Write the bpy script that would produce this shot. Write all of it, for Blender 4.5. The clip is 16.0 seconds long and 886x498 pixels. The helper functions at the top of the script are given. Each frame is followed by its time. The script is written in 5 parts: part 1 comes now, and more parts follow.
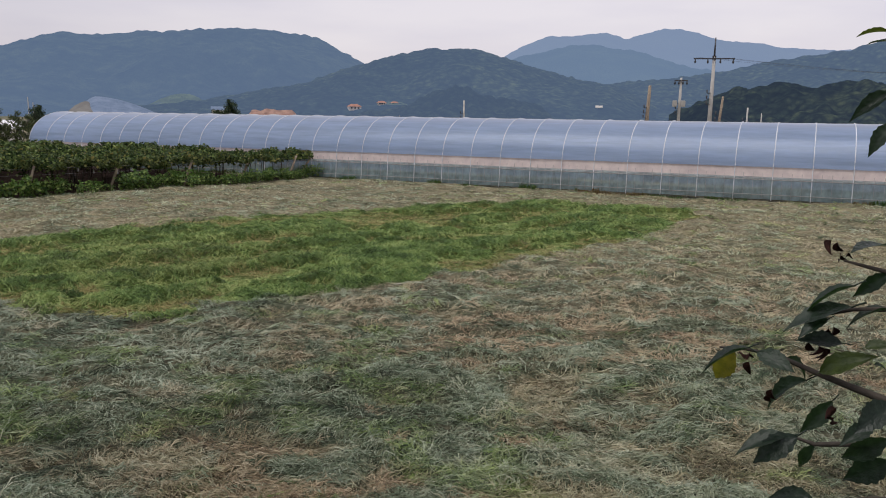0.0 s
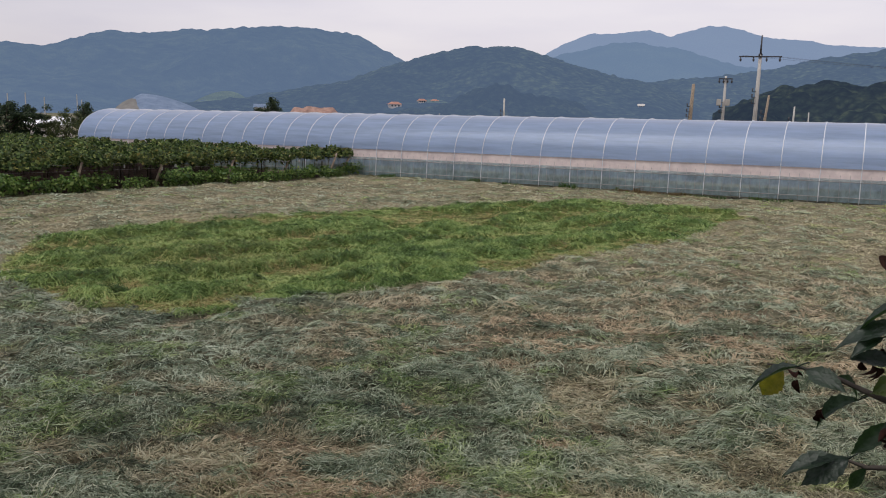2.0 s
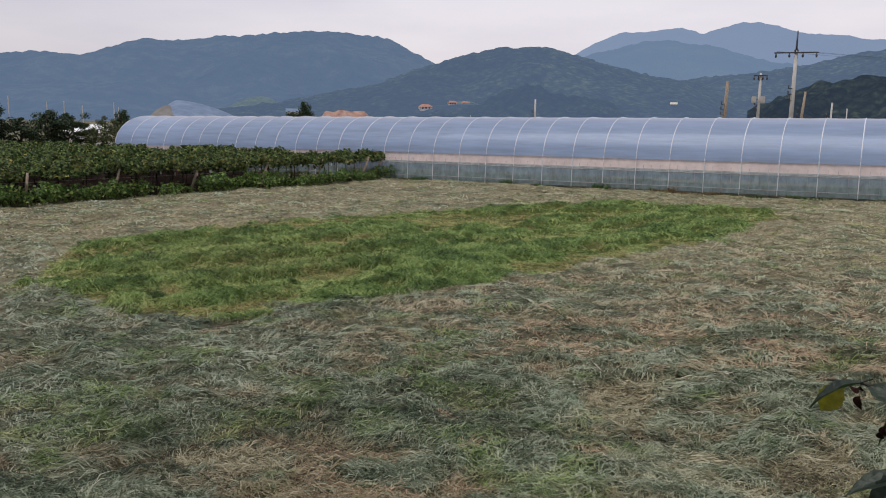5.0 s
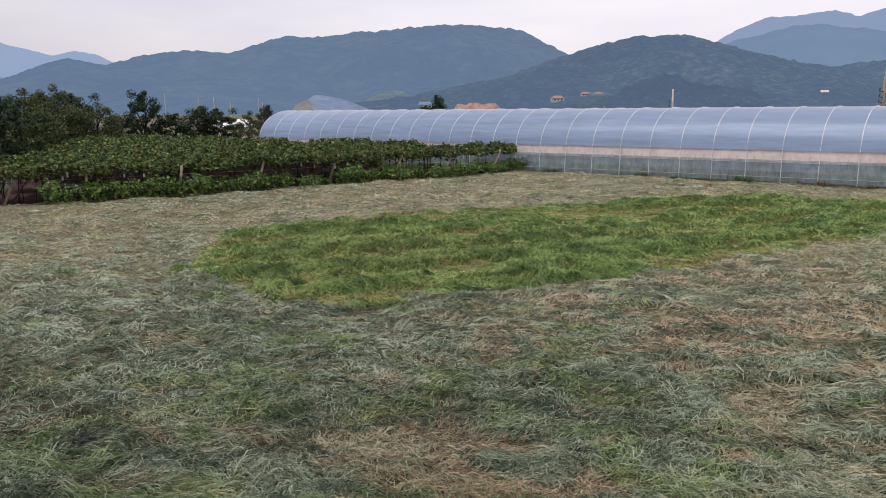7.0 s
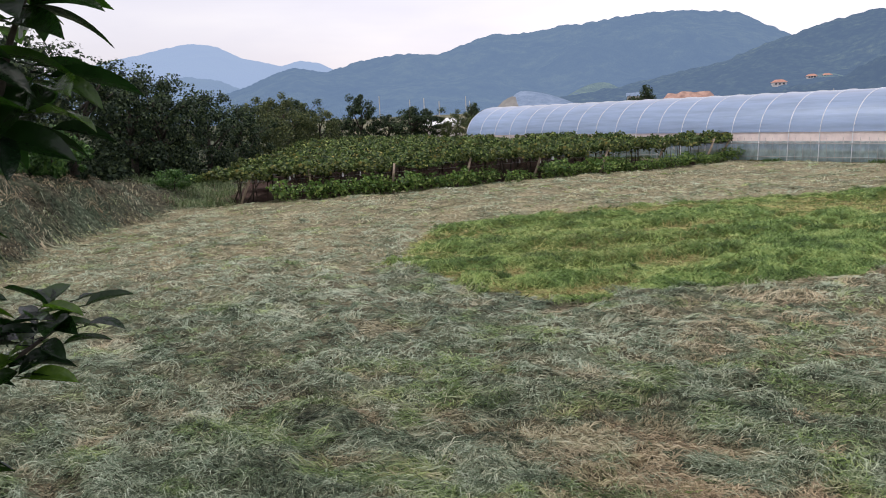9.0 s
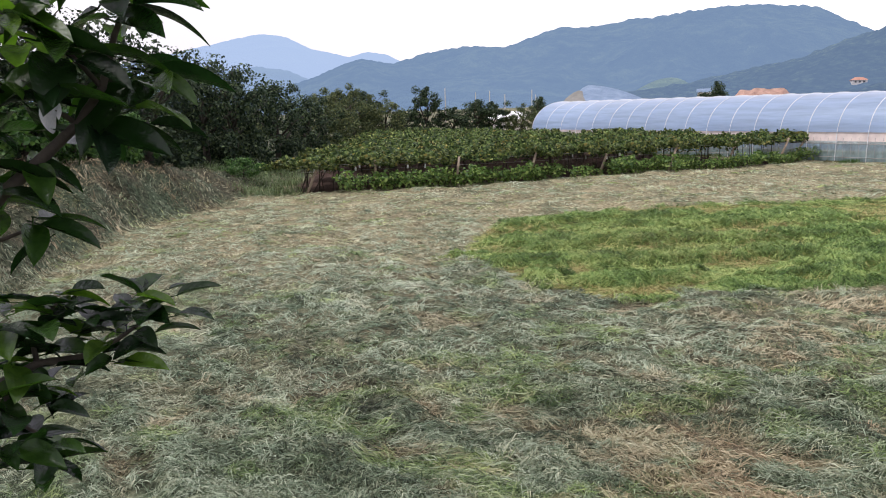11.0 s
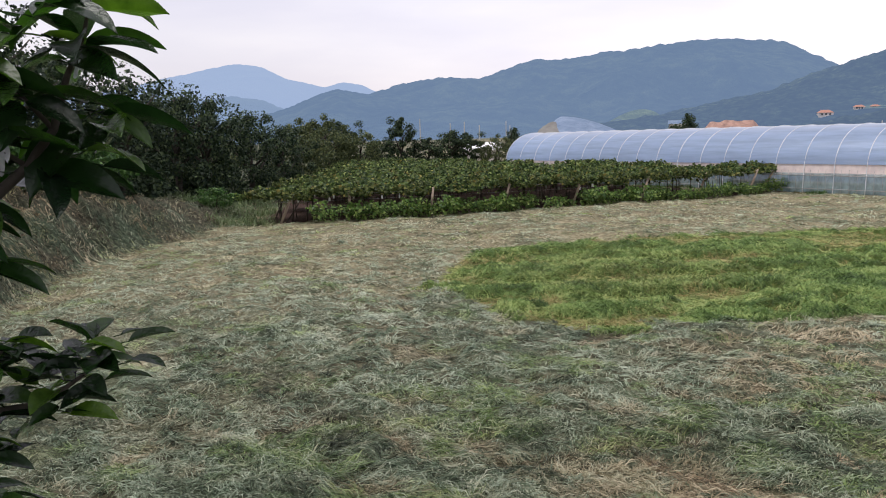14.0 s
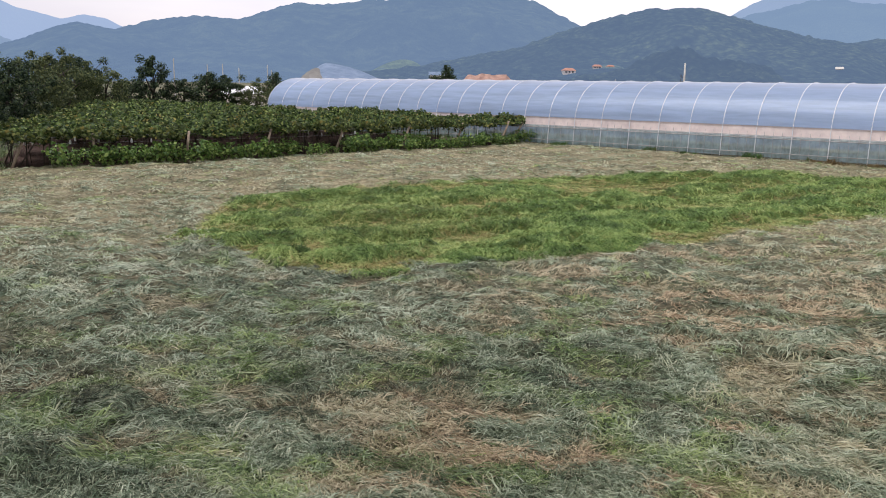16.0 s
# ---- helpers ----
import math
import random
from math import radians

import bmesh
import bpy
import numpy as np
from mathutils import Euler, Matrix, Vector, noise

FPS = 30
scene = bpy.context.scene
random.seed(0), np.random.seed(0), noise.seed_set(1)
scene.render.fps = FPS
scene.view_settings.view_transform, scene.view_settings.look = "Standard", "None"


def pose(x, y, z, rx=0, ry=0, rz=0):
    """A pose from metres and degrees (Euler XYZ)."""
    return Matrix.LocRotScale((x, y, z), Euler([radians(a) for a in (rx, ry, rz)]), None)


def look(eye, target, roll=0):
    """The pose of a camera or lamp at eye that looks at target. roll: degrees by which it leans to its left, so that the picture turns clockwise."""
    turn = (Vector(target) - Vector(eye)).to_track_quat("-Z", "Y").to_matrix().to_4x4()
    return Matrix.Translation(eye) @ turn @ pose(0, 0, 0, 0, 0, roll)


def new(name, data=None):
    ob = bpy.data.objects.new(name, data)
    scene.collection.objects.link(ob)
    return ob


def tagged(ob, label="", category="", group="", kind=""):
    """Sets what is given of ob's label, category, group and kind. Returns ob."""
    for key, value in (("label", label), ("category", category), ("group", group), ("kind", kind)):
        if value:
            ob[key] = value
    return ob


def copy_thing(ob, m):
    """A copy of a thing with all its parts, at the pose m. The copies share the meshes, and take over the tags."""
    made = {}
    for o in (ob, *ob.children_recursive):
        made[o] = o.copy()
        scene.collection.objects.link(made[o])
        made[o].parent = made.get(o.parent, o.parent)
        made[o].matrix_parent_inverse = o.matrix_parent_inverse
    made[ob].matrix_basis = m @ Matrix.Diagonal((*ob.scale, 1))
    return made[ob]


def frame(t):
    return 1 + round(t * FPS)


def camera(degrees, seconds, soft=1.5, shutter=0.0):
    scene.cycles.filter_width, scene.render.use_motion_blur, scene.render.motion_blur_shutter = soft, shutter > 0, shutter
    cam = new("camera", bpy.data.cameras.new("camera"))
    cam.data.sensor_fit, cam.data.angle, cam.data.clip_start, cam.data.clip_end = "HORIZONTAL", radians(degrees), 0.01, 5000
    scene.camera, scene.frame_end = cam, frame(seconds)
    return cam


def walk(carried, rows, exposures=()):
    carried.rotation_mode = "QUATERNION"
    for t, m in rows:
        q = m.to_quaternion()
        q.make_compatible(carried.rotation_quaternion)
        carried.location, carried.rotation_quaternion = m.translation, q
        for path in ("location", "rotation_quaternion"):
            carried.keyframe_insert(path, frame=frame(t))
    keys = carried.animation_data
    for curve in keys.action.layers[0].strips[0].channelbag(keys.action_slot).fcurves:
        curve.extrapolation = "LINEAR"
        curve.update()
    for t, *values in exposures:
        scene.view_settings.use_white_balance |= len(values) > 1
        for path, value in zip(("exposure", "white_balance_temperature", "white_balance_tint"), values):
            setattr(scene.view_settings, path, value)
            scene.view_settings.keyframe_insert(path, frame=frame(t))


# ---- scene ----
cam = camera(57.8, 16.0, soft=1.0)
PATH = [
    (0, (0.084, -0.046, 3.545), (-0.106, 1.92, 3.231), 1.0),
    (0.5, (0.126, -0.034, 3.559), (-0.101, 1.929, 3.249), 1.4),
    (1, (0.094, -0.023, 3.564), (-0.165, 1.934, 3.243), 1.4),
    (1.5, (0.076, -0.019, 3.569), (-0.201, 1.936, 3.247), 1.4),
    (2, (0.078, -0.015, 3.57), (-0.207, 1.939, 3.249), 1.2),
    (2.5, (0.085, -0.014, 3.579), (-0.2, 1.939, 3.255), 1.0),
    (3, (0.074, -0.014, 3.576), (-0.214, 1.938, 3.249), 0.6),
    (5.5, (0.016, 0.001, 3.601), (-0.416, 1.929, 3.289), 0.1),
    (6, (-0.011, -0.009, 3.594), (-0.572, 1.884, 3.276), -0.1),
    (6.5, (-0.034, -0.008, 3.595), (-0.671, 1.859, 3.27), -0.2),
    (7, (-0.035, 0.003, 3.594), (-0.707, 1.856, 3.258), -0.3),
    (7.5, (0.024, 0.057, 3.591), (-0.733, 1.878, 3.255), -0.8),
    (8, (0.062, 0.087, 3.58), (-0.782, 1.868, 3.239), -1.3),
    (8.5, (0.007, 0.038, 3.579), (-0.959, 1.756, 3.24), -2.0),
    (9, (-0.029, 0.0, 3.568), (-1.152, 1.621, 3.233), -2.7),
    (11.5, (-0.102, -0.042, 3.607), (-1.367, 1.47, 3.269), -1.9),
    (12, (-0.122, -0.034, 3.616), (-1.416, 1.456, 3.293), -2.1),
    (12.5, (-0.121, -0.019, 3.629), (-1.419, 1.471, 3.319), -2.0),
    (13, (-0.104, -0.004, 3.637), (-1.415, 1.477, 3.338), -2.1),
    (13.5, (-0.089, 0.008, 3.638), (-1.385, 1.505, 3.358), -2.0),
    (14, (-0.061, 0.019, 3.637), (-1.261, 1.595, 3.361), -1.5),
    (14.5, (-0.038, 0.039, 3.623), (-1.152, 1.676, 3.343), -0.9),
    (15, (-0.012, 0.022, 3.591), (-0.981, 1.742, 3.268), -0.2),
    (15.5, (0.023, 0.017, 3.578), (-0.818, 1.794, 3.211), 0.5),
    (16, (0.043, -0.005, 3.572), (-0.641, 1.83, 3.166), 0.7),
]
EXPOSURES = [(0, 0.08), (0.5, 0.10), (1, 0.20), (1.5, 0.16), (2, 0.12), (3, 0.12), (5.5, 0.12), (6, 0.26), (7, 0.36), (7.5, 0.18), (8, 0.38), (8.5, 0.46), (9, 0.66), (10.2, 0.86), (11.5, 0.98), (12, 0.88), (12.5, 0.66), (13, 0.78), (13.5, 0.62), (14.5, 0.70), (15, 0.96), (15.5, 0.95), (16, 0.68)]
walk(cam, [(t, look(eye, target, roll)) for t, eye, target, roll in PATH], EXPOSURES)

# ---- world and light ----
world = bpy.data.worlds.new("world")
scene.world = world
world.use_nodes = True
wn, wl = world.node_tree.nodes, world.node_tree.links
wn.clear()
w_out = wn.new("ShaderNodeOutputWorld")
w_bg = wn.new("ShaderNodeBackground")
w_sky = wn.new("ShaderNodeTexSky")
w_sky.sky_type, w_sky.sun_disc = "NISHITA", False
w_sky.sun_elevation, w_sky.sun_rotation = radians(74), radians(-128)
w_sky.air_density, w_sky.dust_density = 1.0, 3.0
w_skybg = wn.new("ShaderNodeBackground")
w_skybg.inputs[1].default_value = 0.035
wl.new(w_sky.outputs[0], w_skybg.inputs[0])
# the overcast sheet in front of the clear sky
w_tc = wn.new("ShaderNodeTexCoord")
w_map = wn.new("ShaderNodeMapping")
w_map.inputs["Scale"].default_value = (1.0, 1.0, 5.0)
w_noise = wn.new("ShaderNodeTexNoise")
w_noise.inputs["Scale"].default_value = 2.2
w_noise.inputs["Detail"].default_value = 5
w_ramp = wn.new("ShaderNodeValToRGB")
w_ramp.color_ramp.elements[0].position, w_ramp.color_ramp.elements[0].color = 0.40, (0.715, 0.65, 0.725, 1)
w_ramp.color_ramp.elements[1].position, w_ramp.color_ramp.elements[1].color = 0.60, (0.825, 0.75, 0.785, 1)
wl.new(w_tc.outputs["Generated"], w_map.inputs[0])
wl.new(w_map.outputs[0], w_noise.inputs["Vector"])
wl.new(w_noise.outputs[0], w_ramp.inputs[0])
wl.new(w_ramp.outputs[0], w_bg.inputs[0])
w_dot, w_fade = wn.new("ShaderNodeVectorMath"), wn.new("ShaderNodeMapRange")
w_dot.operation = "DOT_PRODUCT"
w_dot.inputs[1].default_value = (0.26, 0.966, 0.0)
w_fade.interpolation_type = "SMOOTHSTEP"
w_fade.inputs["From Min"].default_value, w_fade.inputs["From Max"].default_value = 0.3, 1.0
w_fade.inputs["To Min"].default_value, w_fade.inputs["To Max"].default_value = 0.60, 0.80
wl.new(w_tc.outputs["Generated"], w_dot.inputs[0])
wl.new(w_dot.outputs["Value"], w_fade.inputs["Value"])
wl.new(w_fade.outputs[0], w_bg.inputs[1])
w_add = wn.new("ShaderNodeAddShader")
wl.new(w_skybg.outputs[0], w_add.inputs[0])
wl.new(w_bg.outputs[0], w_add.inputs[1])
wl.new(w_add.outputs[0], w_out.inputs[0])

sun_data = bpy.data.lights.new("sun", "SUN")
sun_data.energy, sun_data.angle, sun_data.color = 1.75, radians(40), (1.0, 0.97, 0.94)
sun = new("sun", sun_data)
sun.matrix_world = look((-9, 5, 40), (0, 12, 0))


# ---- materials ----
def material(name):
    m = bpy.data.materials.new(name)
    m.use_nodes = True
    m.node_tree.nodes.clear()
    return m, m.node_tree.nodes, m.node_tree.links


def ramp(nodes, stops):
    r = nodes.new("ShaderNodeValToRGB")
    e = r.color_ramp.elements
    while len(e) < len(stops):
        e.new(0.5)
    for i, (p, c) in enumerate(stops):
        e[i].position, e[i].color = p, (*c, 1)
    return r


def noise_node(nodes, links, scale, detail=4, vector=None, rough=0.55):
    n = nodes.new("ShaderNodeTexNoise")
    n.inputs["Scale"].default_value, n.inputs["Detail"].default_value = scale, detail
    n.inputs["Roughness"].default_value = rough
    if vector is not None:
        links.new(vector, n.inputs["Vector"])
    return n


def mix_rgb(nodes, links, fac, a, b, mode="MIX"):
    m = nodes.new("ShaderNodeMix")
    m.data_type, m.blend_type = "RGBA", mode
    for sock, v in ((m.inputs[0], fac), (m.inputs[6], a), (m.inputs[7], b)):
        if isinstance(v, bpy.types.NodeSocket):
            links.new(v, sock)
        else:
            sock.default_value = v if not isinstance(v, tuple) else (*v, 1)
    return m.outputs[2]


def plain(name, stops, scale=6.0, rough=0.7, metal=0.0, bump=0.15, bump_scale=60.0, spec=0.5):
    """A solid surface whose colour drifts between the stops, with fine relief."""
    m, n, l = material(name)
    out, p = n.new("ShaderNodeOutputMaterial"), n.new("ShaderNodeBsdfPrincipled")
    tc = n.new("ShaderNodeTexCoord")
    big = noise_node(n, l, scale, 5, tc.outputs["Object"])
    r = ramp(n, stops)
    l.new(big.outputs[0], r.inputs[0])
    l.new(r.outputs[0], p.inputs["Base Color"])
    fine = noise_node(n, l, bump_scale, 4, tc.outputs["Object"])
    b = n.new("ShaderNodeBump")
    b.inputs["Strength"].default_value, b.inputs["Distance"].default_value = bump, 0.01
    l.new(fine.outputs[0], b.inputs["Height"])
    l.new(b.outputs[0], p.inputs["Normal"])
    p.inputs["Roughness"].default_value, p.inputs["Metallic"].default_value = rough, metal
    p.inputs["Specular IOR Level"].default_value = spec
    l.new(p.outputs[0], out.inputs[0])
    return m


def leafy(name, stops, tint=None, big_scale=0.4, rough=0.5, through_light=0.3, random_by="island", spec=0.4):
    """Foliage: colour by leaf, drifting over metres, with some light passing through."""
    m, n, l = material(name)
    out, p = n.new("ShaderNodeOutputMaterial"), n.new("ShaderNodeBsdfPrincipled")
    if random_by == "island":
        g = n.new("ShaderNodeNewGeometry")
        rnd = g.outputs["Random Per Island"]
    else:
        g = n.new("ShaderNodeObjectInfo")
        rnd = g.outputs["Random"]
    r = ramp(n, stops)
    l.new(rnd, r.inputs[0])
    col = r.outputs[0]
    if tint:
        tc = n.new("ShaderNodeTexCoord")
        big = noise_node(n, l, big_scale, 4, tc.outputs["Object"])
        fac = ramp(n, [(0.42, (0, 0, 0)), (0.62, (1, 1, 1))])
        l.new(big.outputs[0], fac.inputs[0])
        t = ramp(n, tint)
        l.new(rnd, t.inputs[0])
        col = mix_rgb(n, l, fac.outputs[0], col, t.outputs[0])
    l.new(col, p.inputs["Base Color"])
    p.inputs["Roughness"].default_value = rough
    p.inputs["Specular IOR Level"].default_value = spec
    tr = n.new("ShaderNodeBsdfTranslucent")
    l.new(col, tr.inputs[0])
    mx = n.new("ShaderNodeMixShader")
    mx.inputs[0].default_value = through_light
    l.new(p.outputs[0], mx.inputs[1])
    l.new(tr.outputs[0], mx.inputs[2])
    l.new(mx.outputs[0], out.inputs[0])
    return m


def blade_mat(name, green, straw, young=None):
    """Grass blades, each with its own tone and dryness."""
    m, n, l = material(name)
    out, p = n.new("ShaderNodeOutputMaterial"), n.new("ShaderNodeBsdfPrincipled")
    tone, dry = n.new("ShaderNodeAttribute"), n.new("ShaderNodeAttribute")
    tone.attribute_name, dry.attribute_name = "tone", "dry"
    a, b = ramp(n, green), ramp(n, straw)
    l.new(tone.outputs["Fac"], a.inputs[0])
    l.new(tone.outputs["Fac"], b.inputs[0])
    col = mix_rgb(n, l, dry.outputs["Fac"], a.outputs[0], b.outputs[0])
    if young:
        new_leaf, c = n.new("ShaderNodeAttribute"), ramp(n, young)
        new_leaf.attribute_name = "fresh"
        l.new(tone.outputs["Fac"], c.inputs[0])
        col = mix_rgb(n, l, new_leaf.outputs["Fac"], col, c.outputs[0])
    l.new(col, p.inputs["Base Color"])
    p.inputs["Roughness"].default_value = 0.55
    p.inputs["Specular IOR Level"].default_value = 0.2
    tr = n.new("ShaderNodeBsdfTranslucent")
    l.new(col, tr.inputs[0])
    mx = n.new("ShaderNodeMixShader")
    mx.inputs[0].default_value = 0.2
    l.new(p.outputs[0], mx.inputs[1])
    l.new(tr.outputs[0], mx.inputs[2])
    l.new(mx.outputs[0], out.inputs[0])
    return m


def distance_mat(name, stops, air, amount, scale, crowns=0.0):
    """Far wooded slope; haze is mixed into its surface as a glow coloured air."""
    m, n, l = material(name)
    out = n.new("ShaderNodeOutputMaterial")
    d = n.new("ShaderNodeBsdfDiffuse")
    tc = n.new("ShaderNodeTexCoord")
    a = noise_node(n, l, scale, 6, tc.outputs["Object"], 0.65)
    broad = noise_node(n, l, scale * 0.11, 4, tc.outputs["Object"], 0.6)
    r = ramp(n, stops)
    l.new(mix_rgb(n, l, 0.45, a.outputs[0], broad.outputs[0]), r.inputs[0])
    l.new(r.outputs[0], d.inputs[0])
    if crowns:
        # single crowns, each its own green; shade in the clefts painted dark, tops lightened
        warp = noise_node(n, l, 0.5 / crowns, 3, tc.outputs["Object"])
        moved = n.new("ShaderNodeVectorMath")
        moved.operation = "MULTIPLY_ADD"
        l.new(warp.outputs["Color"], moved.inputs[0])
        moved.inputs[1].default_value = (crowns, crowns, crowns)
        l.new(tc.outputs["Object"], moved.inputs[2])
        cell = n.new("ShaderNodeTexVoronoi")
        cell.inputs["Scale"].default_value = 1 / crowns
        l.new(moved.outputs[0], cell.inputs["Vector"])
        cleft_shade = ramp(n, [(0.2, (1.35, 1.35, 1.25)), (0.7, (0.38, 0.40, 0.44))])
        l.new(cell.outputs["Distance"], cleft_shade.inputs[0])
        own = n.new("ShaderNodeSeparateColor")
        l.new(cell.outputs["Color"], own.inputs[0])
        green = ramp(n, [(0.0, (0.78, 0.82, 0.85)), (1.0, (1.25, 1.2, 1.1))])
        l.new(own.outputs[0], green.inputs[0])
        col = mix_rgb(n, l, 1.0, r.outputs[0], cleft_shade.outputs[0], "MULTIPLY")
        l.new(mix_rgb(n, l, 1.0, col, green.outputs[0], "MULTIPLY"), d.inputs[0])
    fine = noise_node(n, l, scale * 3.5, 5, tc.outputs["Object"], 0.7)
    bump = n.new("ShaderNodeBump")
    bump.inputs["Strength"].default_value, bump.inputs["Distance"].default_value = 1.0, 0.6 / scale
    l.new(fine.outputs[0], bump.inputs["Height"])
    l.new(bump.outputs[0], d.inputs["Normal"])
    # painted haze: the surface itself gives off the air's colour
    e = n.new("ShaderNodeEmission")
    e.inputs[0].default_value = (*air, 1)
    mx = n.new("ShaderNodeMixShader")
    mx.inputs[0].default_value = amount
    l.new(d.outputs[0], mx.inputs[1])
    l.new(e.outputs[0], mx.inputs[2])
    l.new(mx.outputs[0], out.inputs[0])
    return m


def ground_mat():
    m, n, l = material("mown_ground")
    out, p = n.new("ShaderNodeOutputMaterial"), n.new("ShaderNodeBsdfPrincipled")
    tc = n.new("ShaderNodeTexCoord")
    o = tc.outputs["Object"]
    mid = noise_node(n, l, 0.55, 5, o, 0.6)
    fine = noise_node(n, l, 7.0, 7, o, 0.8)
    straw = ramp(n, [(0.38, (0.016, 0.016, 0.010)), (0.52, (0.065, 0.062, 0.042)), (0.68, (0.20, 0.175, 0.12))])
    l.new(fine.outputs[0], straw.inputs[0])
    greyg = ramp(n, [(0.38, (0.014, 0.022, 0.012)), (0.52, (0.06, 0.08, 0.05)), (0.68, (0.18, 0.21, 0.14))])
    l.new(fine.outputs[0], greyg.inputs[0])
    fac = ramp(n, [(0.42, (0, 0, 0)), (0.60, (1, 1, 1))])
    l.new(mid.outputs[0], fac.inputs[0])
    col = mix_rgb(n, l, fac.outputs[0], greyg.outputs[0], straw.outputs[0])
    green = ramp(n, [(0.36, (0.025, 0.045, 0.012)), (0.52, (0.07, 0.10, 0.024)), (0.68, (0.18, 0.17, 0.06))])
    l.new(fine.outputs[0], green.inputs[0])
    stub = ramp(n, [(0.36, (0.075, 0.066, 0.040)), (0.52, (0.26, 0.23, 0.145)), (0.68, (0.44, 0.38, 0.25))])
    l.new(fine.outputs[0], stub.inputs[0])
    at3 = n.new("ShaderNodeAttribute")
    at3.attribute_name = "stubble"
    col = mix_rgb(n, l, at3.outputs["Fac"], col, stub.outputs[0])
    at = n.new("ShaderNodeAttribute")
    at.attribute_name = "uncut"
    col = mix_rgb(n, l, at.outputs["Fac"], col, green.outputs[0])
    soil = ramp(n, [(0.36, (0.018, 0.012, 0.010)), (0.5, (0.05, 0.032, 0.027)), (0.68, (0.14, 0.09, 0.075))])
    l.new(fine.outputs[0], soil.inputs[0])
    at2 = n.new("ShaderNodeAttribute")
    at2.attribute_name = "soil"
    col = mix_rgb(n, l, at2.outputs["Fac"], col, soil.outputs[0])
    l.new(col, p.inputs["Base Color"])
    p.inputs["Roughness"].default_value = 0.95
    p.inputs["Specular IOR Level"].default_value = 0.1
    b = n.new("ShaderNodeBump")
    b.inputs["Strength"].default_value, b.inputs["Distance"].default_value = 0.8, 0.05
    f2 = noise_node(n, l, 22.0, 5, o, 0.7)
    l.new(f2.outputs[0], b.inputs["Height"])
    l.new(b.outputs[0], p.inputs["Normal"])
    l.new(p.outputs[0], out.inputs[0])
    return m


def film_mat(name, color, clear, gloss=0.25, wrinkle=0.3, pass_through=0.5, folds=(0.16, 1.0, 1.9), dull=0.78):
    """Polythene sheet: partly clear, partly milky. folds: how fine they run along, across and up; dull: the darkest streaks."""
    m, n, l = material(name)
    out = n.new("ShaderNodeOutputMaterial")
    tc = n.new("ShaderNodeTexCoord")
    turn, mp = n.new("ShaderNodeMapping"), n.new("ShaderNodeMapping")
    turn.inputs["Rotation"].default_value = (0, 0, radians(18.3))
    mp.inputs["Scale"].default_value = folds
    l.new(tc.outputs["Object"], turn.inputs[0])
    l.new(turn.outputs[0], mp.inputs[0])
    streak = noise_node(n, l, 1.9, 6, mp.outputs[0], 0.65)
    r = ramp(n, [(0.32, tuple(c * dull for c in color)), (0.68, tuple(c * 1.04 for c in color))])
    l.new(streak.outputs[0], r.inputs[0])
    b = n.new("ShaderNodeBump")
    b.inputs["Strength"].default_value, b.inputs["Distance"].default_value = wrinkle, 0.05
    l.new(streak.outputs[0], b.inputs["Height"])
    d, t, c = n.new("ShaderNodeBsdfDiffuse"), n.new("ShaderNodeBsdfTranslucent"), n.new("ShaderNodeBsdfTransparent")
    for s in (d, t):
        l.new(r.outputs[0], s.inputs[0])
        l.new(b.outputs[0], s.inputs["Normal"])
    m1, m2, m3 = (n.new("ShaderNodeMixShader") for _ in range(3))
    m1.inputs[0].default_value = pass_through
    l.new(d.outputs[0], m1.inputs[1])
    l.new(t.outputs[0], m1.inputs[2])
    m2.inputs[0].default_value = clear
    l.new(m1.outputs[0], m2.inputs[1])
    l.new(c.outputs[0], m2.inputs[2])
    g = n.new("ShaderNodeBsdfGlossy")
    g.inputs["Roughness"].default_value = gloss
    l.new(b.outputs[0], g.inputs["Normal"])
    lw = n.new("ShaderNodeFresnel")
    lw.inputs[0].default_value = 1.35
    l.new(lw.outputs[0], m3.inputs[0])
    l.new(m2.outputs[0], m3.inputs[1])
    l.new(g.outputs[0], m3.inputs[2])
    l.new(m3.outputs[0], out.inputs[0])
    return m


M_GROUND = ground_mat()
M_HAY = blade_mat("cut_hay", [(0.0, (0.016, 0.027, 0.015)), (0.3, (0.098, 0.14, 0.088)), (0.6, (0.27, 0.325, 0.24)), (0.85, (0.39, 0.445, 0.345)), (1.0, (0.47, 0.51, 0.40))],
                  [(0.0, (0.05, 0.036, 0.022)), (0.3, (0.225, 0.16, 0.098)), (0.6, (0.40, 0.315, 0.20)), (1.0, (0.54, 0.46, 0.31))],
                  [(0.0, (0.03, 0.065, 0.012)), (0.5, (0.16, 0.24, 0.06)), (1.0, (0.38, 0.46, 0.15))])
M_GRASS = blade_mat("fresh_grass", [(0.0, (0.03, 0.070, 0.018)), (0.35, (0.105, 0.19, 0.05)), (0.7, (0.225, 0.335, 0.10)), (1.0, (0.38, 0.46, 0.17))],
                    [(0.0, (0.11, 0.075, 0.035)), (0.5, (0.24, 0.175, 0.075)), (1.0, (0.42, 0.32, 0.15))])
M_VINE = leafy("vine_leaves", [(0.0, (0.012, 0.025, 0.011)), (0.5, (0.062, 0.105, 0.034)), (0.8, (0.14, 0.205, 0.06)), (0.95, (0.25, 0.30, 0.09)), (1.0, (0.34, 0.28, 0.09))],
               [(0.0, (0.022, 0.035, 0.013)), (0.8, (0.11, 0.135, 0.042)), (1.0, (0.25, 0.21, 0.065))], 0.9, 0.6, 0.28, "island", 0.2)
